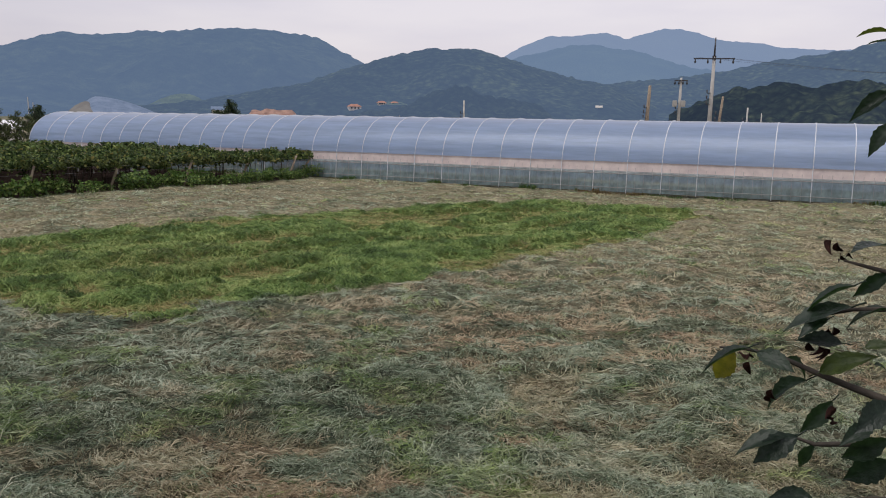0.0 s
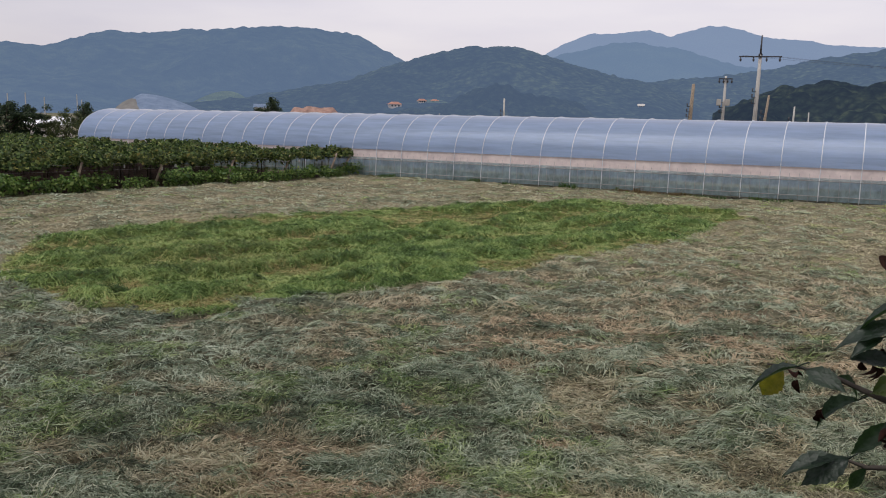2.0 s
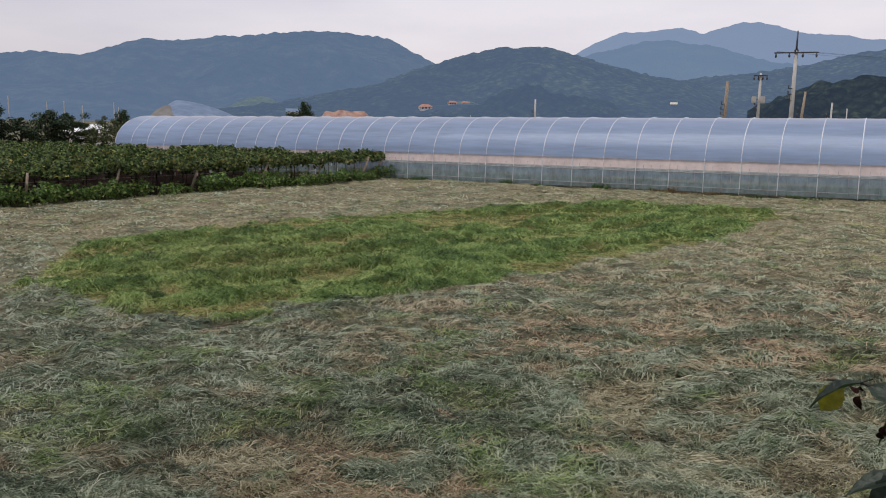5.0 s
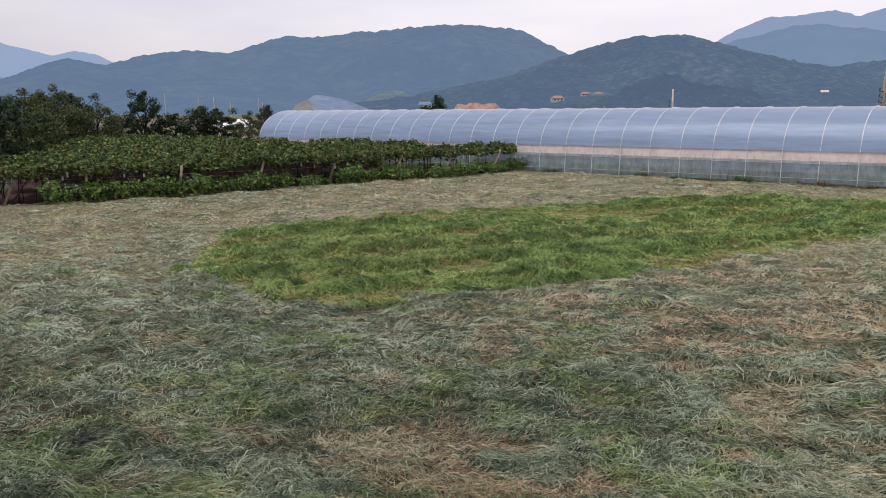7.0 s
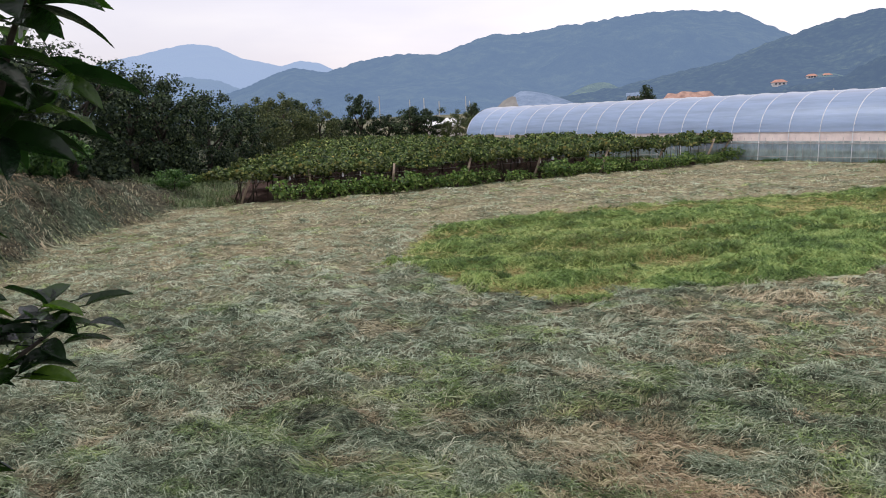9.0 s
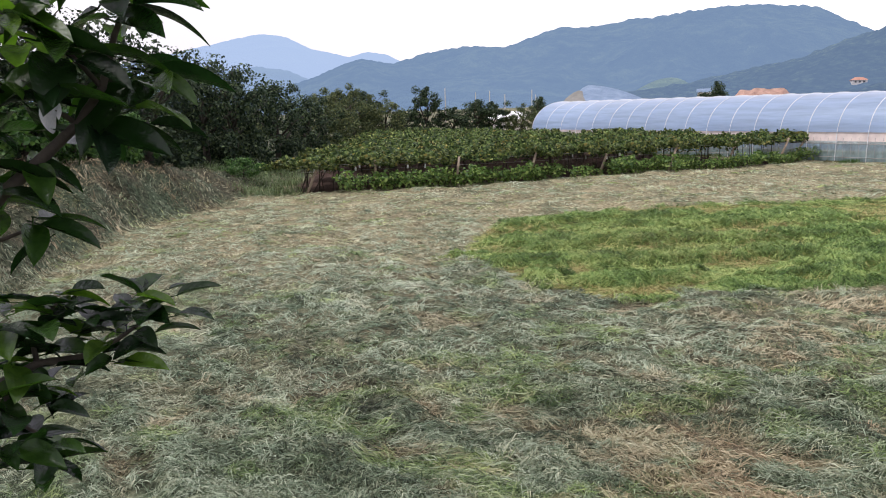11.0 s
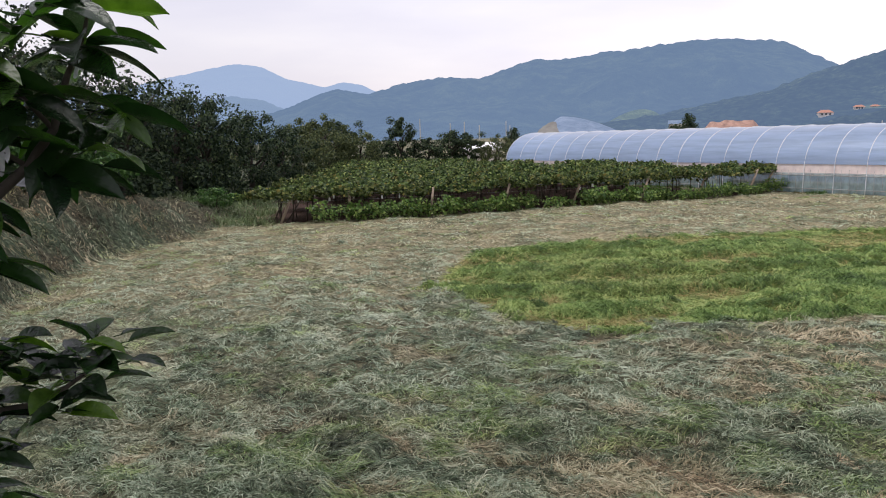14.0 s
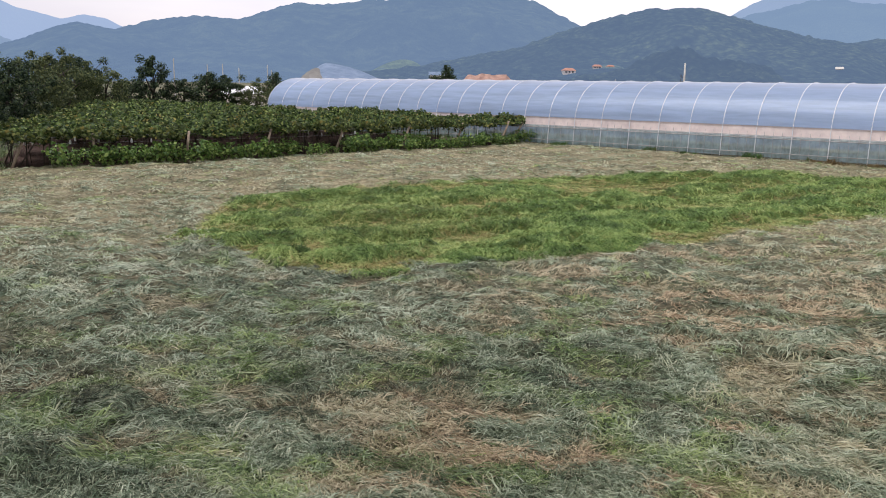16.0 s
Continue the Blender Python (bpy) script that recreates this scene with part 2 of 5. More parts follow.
M_BEAN = leafy("bean_leaves", [(0.0, (0.035, 0.08, 0.02)), (0.55, (0.13, 0.235, 0.05)), (1.0, (0.34, 0.44, 0.13))])
M_TREE = leafy("tree_leaves", [(0.0, (0.010, 0.022, 0.012)), (0.6, (0.026, 0.047, 0.023)), (1.0, (0.09, 0.125, 0.05))], None, 0.4, 0.65, 0.10, "island", 0.2)
M_TREE2 = leafy("brown_green_leaves", [(0.0, (0.035, 0.052, 0.024)), (0.6, (0.075, 0.10, 0.042)), (1.0, (0.17, 0.185, 0.07))], None, 0.4, 0.7, 0.2, "island", 0.2)
M_SHRUB = leafy("shrub_leaves", [(0.0, (0.02, 0.06, 0.014)), (0.6, (0.055, 0.14, 0.028)), (1.0, (0.13, 0.24, 0.05))])
M_BARK = plain("bark", [(0.3, (0.024, 0.019, 0.015)), (0.7, (0.07, 0.058, 0.044))], 14, 0.9, 0, 0.6, 50)
M_POST = plain("weathered_wood", [(0.3, (0.17, 0.13, 0.095)), (0.7, (0.36, 0.29, 0.215))], 9, 0.85, 0, 0.4)
M_CONC = plain("pole_concrete", [(0.3, (0.38, 0.365, 0.34)), (0.7, (0.50, 0.48, 0.45))], 3, 0.9)
M_GREY = plain("dull_wire", [(0.3, (0.22, 0.22, 0.22)), (0.7, (0.34, 0.34, 0.33))], 5, 0.6)
M_WHITE = plain("white_pipe", [(0.3, (0.74, 0.75, 0.78)), (0.7, (0.84, 0.85, 0.86))], 4, 0.4, 0.0, 0.05)
M_RIB = plain("rib_pipe", [(0.3, (0.62, 0.64, 0.68)), (0.7, (0.78, 0.80, 0.83))], 4, 0.5, 0.0, 0.05)
M_DARK = plain("dark_iron", [(0.3, (0.03, 0.03, 0.035)), (0.7, (0.08, 0.08, 0.09))], 5, 0.6, 0.3)
M_FILM = film_mat("roof_film", (0.48, 0.635, 0.93), 0.25, 0.28, 0.35, 0.5)
# light and shade of the skirt's folds painted in as colour streaks
M_SKIRT = film_mat("skirt_film", (0.44, 0.61, 0.64), 0.42, 0.22, 0.8, 0.4, (1.6, 1.0, 0.9), 0.5)
# peach cloth colour stands in for glow seen through the far side's vent
M_PEACH_BAND = plain("peach_band_cloth", [(0.3, (0.62, 0.53, 0.52)), (0.7, (0.84, 0.73, 0.69))], 2.0, 0.8, 0, 0.3, 12)


# ---- helpers for shapes ----
def lattice(ix, iy, seed):
    h = (ix * 374761393 + iy * 668265263 + seed * 974634777) & 0xFFFFFFFF
    h = ((h ^ (h >> 13)) * 1274126177) & 0xFFFFFFFF
    return ((h ^ (h >> 16)) & 0xFFFF) / 65535.0


def vnoise(x, y, size, seed=0):
    """Smooth noise from 0 to 1 with features of that size in metres."""
    x, y = np.asarray(x, float) / size, np.asarray(y, float) / size
    ix, iy = np.floor(x).astype(np.int64), np.floor(y).astype(np.int64)
    fx, fy = x - ix, y - iy
    fx, fy = fx * fx * (3 - 2 * fx), fy * fy * (3 - 2 * fy)
    a, b = lattice(ix, iy, seed), lattice(ix + 1, iy, seed)
    c, d = lattice(ix, iy + 1, seed), lattice(ix + 1, iy + 1, seed)
    return (a * (1 - fx) + b * fx) * (1 - fy) + (c * (1 - fx) + d * fx) * fy


def sstep(a, b, v):
    t = np.clip((np.asarray(v, float) - a) / (b - a), 0, 1)
    return t * t * (3 - 2 * t)


def raw_mesh(name, verts, counts, loops, mat, smooth=False):
    """A mesh from flat arrays: vertices, corners per face, and corner indices."""
    me = bpy.data.meshes.new(name)
    verts = np.asarray(verts, np.float32).reshape(-1, 3)
    counts, loops = np.asarray(counts, np.int32), np.asarray(loops, np.int32)
    me.vertices.add(len(verts))
    me.vertices.foreach_set("co", verts.ravel())
    me.loops.add(len(loops))
    me.loops.foreach_set("vertex_index", loops)
    me.polygons.add(len(counts))
    me.polygons.foreach_set("loop_start", np.r_[0, np.cumsum(counts)[:-1]].astype(np.int32))
    me.polygons.foreach_set("loop_total", counts)
    if smooth:
        me.polygons.foreach_set("use_smooth", np.ones(len(counts), bool))
    me.update(calc_edges=True)
    me.materials.append(mat)
    return me


def grid_mesh(name, pts, mat, smooth=True):
    """A sheet from an array of points of shape (rows, columns, 3)."""
    r, c = pts.shape[:2]
    i = np.arange(r * c).reshape(r, c)
    q = np.stack([i[:-1, :-1], i[:-1, 1:], i[1:, 1:], i[1:, :-1]], -1).reshape(-1, 4)
    return raw_mesh(name, pts.reshape(-1, 3), np.full(len(q), 4), q.ravel(), mat, smooth)


def tube_arrays(path, radii, sides=8):
    """Points and faces of a round bar along a path, with capped ends."""
    path = [Vector(p) for p in path]
    rings, n = [], len(path)
    up = Vector((0, 0, 1))
    for k, p in enumerate(path):
        d = (path[min(k + 1, n - 1)] - path[max(k - 1, 0)]).normalized()
        a = d.cross(up if abs(d.z) < 0.95 else Vector((1, 0, 0))).normalized()
        b = d.cross(a)
        r = radii[k] if hasattr(radii, "__len__") else radii
        rings.append([p + (a * math.cos(t) + b * math.sin(t)) * r for t in (2 * math.pi * j / sides for j in range(sides))])
    verts = [v for ring in rings for v in ring]
    faces = [[k * sides + j, k * sides + (j + 1) % sides, (k + 1) * sides + (j + 1) % sides, (k + 1) * sides + j] for k in range(n - 1) for j in range(sides)]
    faces += [list(range(sides))[::-1], [(n - 1) * sides + j for j in range(sides)]]
    return verts, faces


def py_mesh(name, verts, faces, mat, smooth=False):
    me = bpy.data.meshes.new(name)
    me.from_pydata([tuple(v) for v in verts], [], faces)
    if smooth:
        for f in me.polygons:
            f.use_smooth = True
    me.materials.append(mat)
    return me


def joined(name, pieces, mat, smooth=True):
    """One mesh from several (verts, faces)."""
    verts, faces = [], []
    for v, f in pieces:
        o = len(verts)
        verts += list(v)
        faces += [[i + o for i in face] for face in f]
    return py_mesh(name, verts, faces, mat, smooth)


def tube(name, path, radii, mat, sides=8):
    return py_mesh(name, *tube_arrays(path, radii, sides), mat, True)


def box_arrays(x0, y0, z0, x1, y1, z1, bevel=0.0):
    bm = bmesh.new()
    bmesh.ops.create_cube(bm, size=1.0, matrix=Matrix.Translation(((x0 + x1) / 2, (y0 + y1) / 2, (z0 + z1) / 2)) @ Matrix.Diagonal((x1 - x0, y1 - y0, z1 - z0, 1)))
    if bevel:
        bmesh.ops.bevel(bm, geom=bm.edges[:], offset=bevel, segments=2, affect="EDGES")
    bm.verts.index_update()
    out = [v.co.copy() for v in bm.verts], [[v.index for v in f.verts] for f in bm.faces]
    bm.free()
    return out


def child(name, mesh, parent, label="", m=None):
    ob = new(name, mesh)
    ob.parent = parent
    if m is not None:
        ob.matrix_basis = m
    return tagged(ob, label) if label else ob


def leaf_cloud(name, centers, size, mat, rng, normals=None, droop=0.0, aspect=1.0):
    """Many small folded leaves, one island each, round the given points. size: length of each."""
    n = len(centers)
    size = np.broadcast_to(np.asarray(size, float), (n,))
    nrm = rng.normal(size=(n, 3))
    if normals is not None:
        nrm = nrm * 0.55 + normals
    nrm /= np.linalg.norm(nrm, axis=1, keepdims=True)
    a = np.cross(nrm, rng.normal(size=(n, 3)))
    a /= np.linalg.norm(a, axis=1, keepdims=True) + 1e-9
    a[:, 2] -= droop
    b = np.cross(nrm, a)
    L, W = size[:, None] * 0.5, size[:, None] * 0.36 * aspect
    fold = nrm * size[:, None] * 0.10
    p = np.stack([centers - a * L, centers + b * W + fold - a * L * 0.1, centers + a * L * 1.05, centers - b * W + fold - a * L * 0.1], 1)
    i = np.arange(n)[:, None] * 4
    loops = np.concatenate([i + [0, 1, 2], i + [0, 2, 3]], 1)
    return raw_mesh(name, p.reshape(-1, 3), np.full(2 * n, 3), loops.ravel(), mat)


# ---- plan ----
EYE = 3.6
GH_FROM = Vector((23.4, 36.7, 0))          # a point on the near foot of the greenhouse
GH_ALONG = Vector((-0.9495, 0.3136, 0))    # along it, towards its far end
GH_ACROSS = Vector((0.3136, 0.9495, 0))    # across it, away from the field
GH_END, GH_STEP, GH_RIBS, GH_WIDE, GH_HIGH = 62.9, 1.762, 42, 7.2, 3.8
# foot of the grassy bank, from beside the vineyard round to below the camera, with the bank's height
BANK = [(-34.0, 30.0, 0.15), (-28.8, 22.5, 1.0), (-26.6, 18.4, 1.7), (-23.6, 13.4, 1.95), (-18.8, 8.6, 1.95), (-12.5, 3.4, 2.0), (-6.0, 0.4, 2.0), (-2.5, 2.6, 2.0), (2.0, 4.3, 2.0), (9.0, 5.2, 2.0), (30.0, 4.0, 2.0)]


def bank_height(x, y):
    """Height of the terrace bank, by the distance behind its foot."""
    x, y = np.asarray(x, float), np.asarray(y, float)
    best, side, top = np.full(x.shape, 1e9), np.zeros(x.shape), np.zeros(x.shape)
    for (ax, ay, ah), (bx, by, bh) in zip(BANK, BANK[1:]):
        dx, dy = bx - ax, by - ay
        t = np.clip(((x - ax) * dx + (y - ay) * dy) / (dx * dx + dy * dy), 0, 1)
        d = np.hypot(x - ax - t * dx, y - ay - t * dy)
        s = dx * (y - ay) - dy * (x - ax)
        near = d < best
        best, side, top = np.where(near, d, best), np.where(near, s, side), np.where(near, ah + (bh - ah) * t, top)
    run = np.where(x > -9, 1.9, 2.3)
    return np.where(side < 0, top * sstep(0, 1, best / run) ** 0.8, 0.0)


def in_patch(x, y):
    """Below 1 inside the uncut patch of grass."""
    dx, dy = np.asarray(x) + 3.5, np.asarray(y) - 24.8
    u, v = dx * 0.63 + dy * 0.777, -dx * 0.777 + dy * 0.63
    # its two long edges, metres aside of its axis
    near = np.interp(u, (-12.6, -12.0, -10.9, -9.0, -3.0, 0.5, 4.4, 8.8, 13.4, 14.3), (0.6, -3.1, -5.0, -5.2, -5.8, -5.5, -5.1, -4.2, -3.1, -2.0))
    away = np.interp(u, (-12.6, -11.6, -10.0, -7.0, -4.0, 0.5, 3.4, 7.0, 10.8, 13.7, 14.3), (0.9, 3.4, 5.9, 6.7, 6.9, 6.3, 6.3, 5.0, 3.8, -1.2, -1.9))
    return (np.abs(v - (near + away) / 2) / (np.abs(away - near) / 2 + 0.05)) ** 2.2 + np.maximum(np.abs(u - 0.85) - 13.4, 0) + 0.3 * (vnoise(x, y, 1.6, 5) - 0.5) + 0.25 * (vnoise(x, y, 0.6, 6) - 0.5)


VINE_FRONT = Vector((-27.3, 23.6)), Vector((-13.0, 48.8))


def vine_side(x, y):
    """Metres behind the vineyard's front line; it bows a little towards the field."""
    a, b = VINE_FRONT
    d = (b - a).normalized()
    s = (np.asarray(x) - a.x) * d.x + (np.asarray(y) - a.y) * d.y
    q = -(np.asarray(x) - a.x) * d.y + (np.asarray(y) - a.y) * d.x
    return q + 1.2 * np.sin(np.clip(s / (b - a).length, 0, 1) * math.pi), s


def in_vineyard(x, y):
    q, s = vine_side(x, y)
    back = (np.asarray(x) - GH_FROM.x) * GH_ACROSS.x + (np.asarray(y) - GH_FROM.y) * GH_ACROSS.y
    left = (np.asarray(x) + 28.5) * 0.757 + (np.asarray(y) - 23.6) * 0.654
    return (q > 0) & (back < -0.6) & (left > 0) & (s < 29.5)


def swath(x, y):
    """Metres along and across the mower's rounds about the uncut patch, wandering a little."""
    dx, dy = np.asarray(x) + 3.5, np.asarray(y) - 24.8
    along, across = np.arctan2(dx, -dy) * 13.0, np.hypot(dx, dy)
    return along + 0.9 * (vnoise(x, y, 0.8, 14) - 0.5), across + 0.7 * (vnoise(x, y, 1.1, 15) - 0.5) + 0.25 * (vnoise(x, y, 0.3, 16) - 0.5)


def tufts(x, y):
    """0 to 1: where cut grass lies heaped, drawn out along the swaths."""
    u, v = swath(x, y)
    return 0.6 * vnoise(u * 0.6, v, 0.55, 2) + 0.4 * vnoise(u * 0.8, v, 0.22, 4)


def patch_tufts(x, y):
    """0 to 1: the bushy tufts of the uncut patch, in ragged rows along it."""
    row = vnoise((x * 0.63 + y * 0.777) * 0.42 + 0.6 * vnoise(x, y, 1.5, 45), (-x * 0.777 + y * 0.63) * 1.25, 1.1, 41)
    knot = 0.5 * vnoise(x, y, 0.55, 42) + 0.5 * vnoise(x, y, 0.25, 44)
    return sstep(0.40, 0.64, 0.5 * row + 0.5 * knot)


def lumps(x, y):
    """Heaps and hollows of the cut hay and the tufts of the uncut grass."""
    p = in_patch(x, y)
    uncut, bushy = sstep(1.02, 0.95, p), sstep(1.02, 0.55, p)
    hay = 0.09 * (vnoise(x, y, 1.3, 1) - 0.5) + 0.20 * (tufts(x, y) - 0.45) + 0.05 * (vnoise(x, y, 0.16, 13) - 0.5)
    return hay * (1 - uncut) + 0.17 * patch_tufts(x, y) * bushy + 0.25 * (vnoise(x, y, 9, 3) - 0.5)


def ground_z(x, y):
    b = bank_height(x, y)
    near = (np.abs(np.asarray(x) + 10) < 60) & (np.asarray(y) < 62) & (np.asarray(y) > -20)
    r = np.hypot(x, y)
    return b + lumps(x, y) * near * (1 - 0.6 * in_vineyard(x, y)) * sstep(2.5, 5, r) + b * (0.30 * (vnoise(x, y, 1.1, 9) - 0.5) + 0.36 * (vnoise(x, y, 0.5, 10) - 0.5)) * sstep(3, 6, r)


def build_ground():
    far = np.array([70, 100, 160, 300, 600, 1200, 2400, 4600.0])
    xs = np.r_[-far[::-1], np.arange(-62, -40, 1.0), np.arange(-40, -20, 0.24), np.arange(-20, 12, 0.13), np.arange(12, 26, 0.3), np.arange(26, 62, 1.5), far]
    ys = np.r_[-far[::-1], np.arange(-62, -6, 2.0), np.arange(-6, 4, 0.25), np.arange(4, 35, 0.13), np.arange(35, 50, 0.25), np.arange(50, 66, 1.0), far]
    X, Y = np.meshgrid(xs, ys)
    Z = ground_z(X, Y)
    me = grid_mesh("ground", np.stack([X, Y, Z], -1), M_GROUND)
    stubble = (0.35 * sstep(7, 12, np.hypot(X, Y)) + 0.65 * sstep(14, 24, np.hypot(X, Y))) * (0.35 + 0.65 * vnoise(X, Y, 0.9, 95)) * (bank_height(X, Y) < 0.06)
    for key, v in (("stubble", stubble), ("uncut", sstep(1.05, 0.9, in_patch(X, Y))), ("soil", in_vineyard(X, Y).astype(float))):
        at = me.attributes.new(key, "FLOAT", "POINT")
        at.data.foreach_set("value", v.ravel().astype(np.float32))
    return tagged(new("ground", me), "mown hay field with a grassy bank and bare vineyard soil", "ground", kind="structure")


build_ground()


# ---- hills and mountains, with the ridge of each as compass degrees to the left and degrees up ----
HILLS = {}


def hill_range(name, far, ridge, mat, label, rough=1.0, depth=0.45, foot=0.0, wood=5.0, seed=1):
    az = np.arange(ridge[0][0], ridge[-1][0] + 0.01, 0.06 if far < 1500 else 0.08)
    el = np.interp(az, [a for a, _ in ridge], [e for _, e in ridge])
    k = np.hanning(13)
    el = np.convolve(np.pad(el, 6, mode="edge"), k / k.sum(), "valid")
    rows = []
    for d in np.r_[np.linspace(-depth, 0, 48 if far < 1600 else 22), np.linspace(0.02, 0.4, 4)]:
        r = far * (1 + d)
        rise = (1 - abs(d) / depth) if d <= 0 else 1 - d * 1.6
        px, py = -np.sin(np.radians(az)) * r, np.cos(np.radians(az)) * r
        top = EYE + far * np.tan(np.radians(el)) - foot
        ridges = vnoise(px, py, far * 0.06, seed) - 0.5
        spur = 0.30 * ridges * np.sin(np.clip(rise, 0, 1) * math.pi)
        z = foot + top * np.clip(sstep(-0.05, 1.08, rise) ** 0.85 + spur, 0, 1.1)
        z = z + rough * wood * 1.2 * (vnoise(px, py, wood * 2.2, seed + 1) - 0.5) + rough * wood * 0.9 * (vnoise(px, py, wood * 1.1, seed + 2) - 0.5)
        rows.append(np.stack([px, py, z - (4 if d == -depth else 0)], -1))
    grid = np.array(rows)
    HILLS[name] = az, np.hypot(grid[:, 0, 0], grid[:, 0, 1]), grid[:, :, 2]
    me = grid_mesh(name, grid, mat)
    return tagged(new(name, me), label, "mountain", kind="structure")


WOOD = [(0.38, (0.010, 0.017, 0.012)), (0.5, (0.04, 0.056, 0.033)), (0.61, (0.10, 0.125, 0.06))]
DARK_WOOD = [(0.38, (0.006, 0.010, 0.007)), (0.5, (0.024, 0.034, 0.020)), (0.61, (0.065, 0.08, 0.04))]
# colour of the haze glow mixed into the far materials
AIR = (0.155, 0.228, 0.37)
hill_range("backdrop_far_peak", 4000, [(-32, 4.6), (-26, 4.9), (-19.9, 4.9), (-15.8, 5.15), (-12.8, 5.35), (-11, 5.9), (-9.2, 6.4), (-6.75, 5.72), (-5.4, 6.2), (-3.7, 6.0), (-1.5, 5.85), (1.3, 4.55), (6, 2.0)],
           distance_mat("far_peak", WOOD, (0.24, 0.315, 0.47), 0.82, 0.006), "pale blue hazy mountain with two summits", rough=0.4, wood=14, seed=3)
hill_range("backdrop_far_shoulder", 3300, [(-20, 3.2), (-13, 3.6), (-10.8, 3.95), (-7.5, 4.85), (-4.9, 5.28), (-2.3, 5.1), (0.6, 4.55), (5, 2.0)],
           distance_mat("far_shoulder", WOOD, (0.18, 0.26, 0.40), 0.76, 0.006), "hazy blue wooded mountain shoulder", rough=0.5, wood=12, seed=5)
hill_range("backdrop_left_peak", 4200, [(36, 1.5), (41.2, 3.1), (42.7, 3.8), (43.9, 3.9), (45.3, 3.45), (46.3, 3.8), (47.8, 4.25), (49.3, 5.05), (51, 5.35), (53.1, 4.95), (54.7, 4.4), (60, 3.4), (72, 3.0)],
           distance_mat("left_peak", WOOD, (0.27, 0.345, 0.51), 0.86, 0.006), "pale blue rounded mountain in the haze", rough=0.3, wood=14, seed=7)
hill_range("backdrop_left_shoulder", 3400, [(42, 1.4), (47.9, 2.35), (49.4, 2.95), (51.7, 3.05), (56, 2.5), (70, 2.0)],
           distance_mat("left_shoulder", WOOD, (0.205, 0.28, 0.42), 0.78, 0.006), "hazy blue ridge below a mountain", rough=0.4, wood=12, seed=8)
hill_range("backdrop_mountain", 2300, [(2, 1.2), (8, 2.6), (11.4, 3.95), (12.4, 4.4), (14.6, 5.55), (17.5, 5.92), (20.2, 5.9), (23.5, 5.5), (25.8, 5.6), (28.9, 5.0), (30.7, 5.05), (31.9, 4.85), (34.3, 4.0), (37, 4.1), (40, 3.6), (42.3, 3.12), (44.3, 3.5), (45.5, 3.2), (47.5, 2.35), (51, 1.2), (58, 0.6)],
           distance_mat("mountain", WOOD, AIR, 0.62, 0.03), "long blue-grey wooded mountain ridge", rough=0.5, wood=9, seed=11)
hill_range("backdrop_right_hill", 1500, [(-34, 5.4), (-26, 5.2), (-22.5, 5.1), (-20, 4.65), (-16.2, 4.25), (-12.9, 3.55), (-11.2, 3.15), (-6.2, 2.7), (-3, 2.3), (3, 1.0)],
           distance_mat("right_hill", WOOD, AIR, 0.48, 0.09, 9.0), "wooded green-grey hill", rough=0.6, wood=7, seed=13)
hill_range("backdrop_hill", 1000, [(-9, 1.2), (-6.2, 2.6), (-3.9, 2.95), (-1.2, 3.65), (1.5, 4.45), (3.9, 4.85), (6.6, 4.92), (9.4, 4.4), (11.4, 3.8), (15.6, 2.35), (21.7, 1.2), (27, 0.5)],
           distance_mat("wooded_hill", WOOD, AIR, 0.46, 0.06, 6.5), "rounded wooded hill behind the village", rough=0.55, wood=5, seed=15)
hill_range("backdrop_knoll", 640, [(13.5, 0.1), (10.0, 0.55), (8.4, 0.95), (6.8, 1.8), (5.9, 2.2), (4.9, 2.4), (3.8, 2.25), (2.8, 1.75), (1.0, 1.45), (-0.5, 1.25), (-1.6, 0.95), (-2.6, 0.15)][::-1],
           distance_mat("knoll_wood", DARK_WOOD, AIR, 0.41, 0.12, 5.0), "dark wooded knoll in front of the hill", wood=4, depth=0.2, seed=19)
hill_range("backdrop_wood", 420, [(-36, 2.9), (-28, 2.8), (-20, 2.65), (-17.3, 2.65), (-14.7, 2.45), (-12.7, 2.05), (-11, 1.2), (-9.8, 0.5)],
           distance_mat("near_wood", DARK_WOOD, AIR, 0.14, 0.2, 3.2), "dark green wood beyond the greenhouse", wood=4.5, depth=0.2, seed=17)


# ---- greenhouse ----
def arch(k):
    """The arch of the greenhouse at k from 0 (near foot) to 1 (far foot): metres across and up."""
    leg = 1.25
    t = k * 2 if k <= 0.5 else (1 - k) * 2
    if t < 0.22:
        o, z = 0.10 * (t / 0.22), leg * t / 0.22
    else:
        a = (t - 0.22) / 0.78 * math.pi / 2
        o = 0.10 + (GH_WIDE / 2 - 0.10) * (1 - math.cos(a) ** 0.92)
        z = leg + (GH_HIGH - leg) * math.sin(a) ** 0.92
    return (o, z) if k <= 0.5 else (GH_WIDE - o, z)


def gh_point(s, o, z):
    p = GH_FROM + GH_ALONG * s + GH_ACROSS * o
    return (p.x, p.y, z)


def k_at_height(z):
    lo, hi = 0.0, 0.5
    for _ in range(40):
        mid = (lo + hi) / 2
        lo, hi = (mid, hi) if arch(mid)[1] < z else (lo, mid)
    return lo


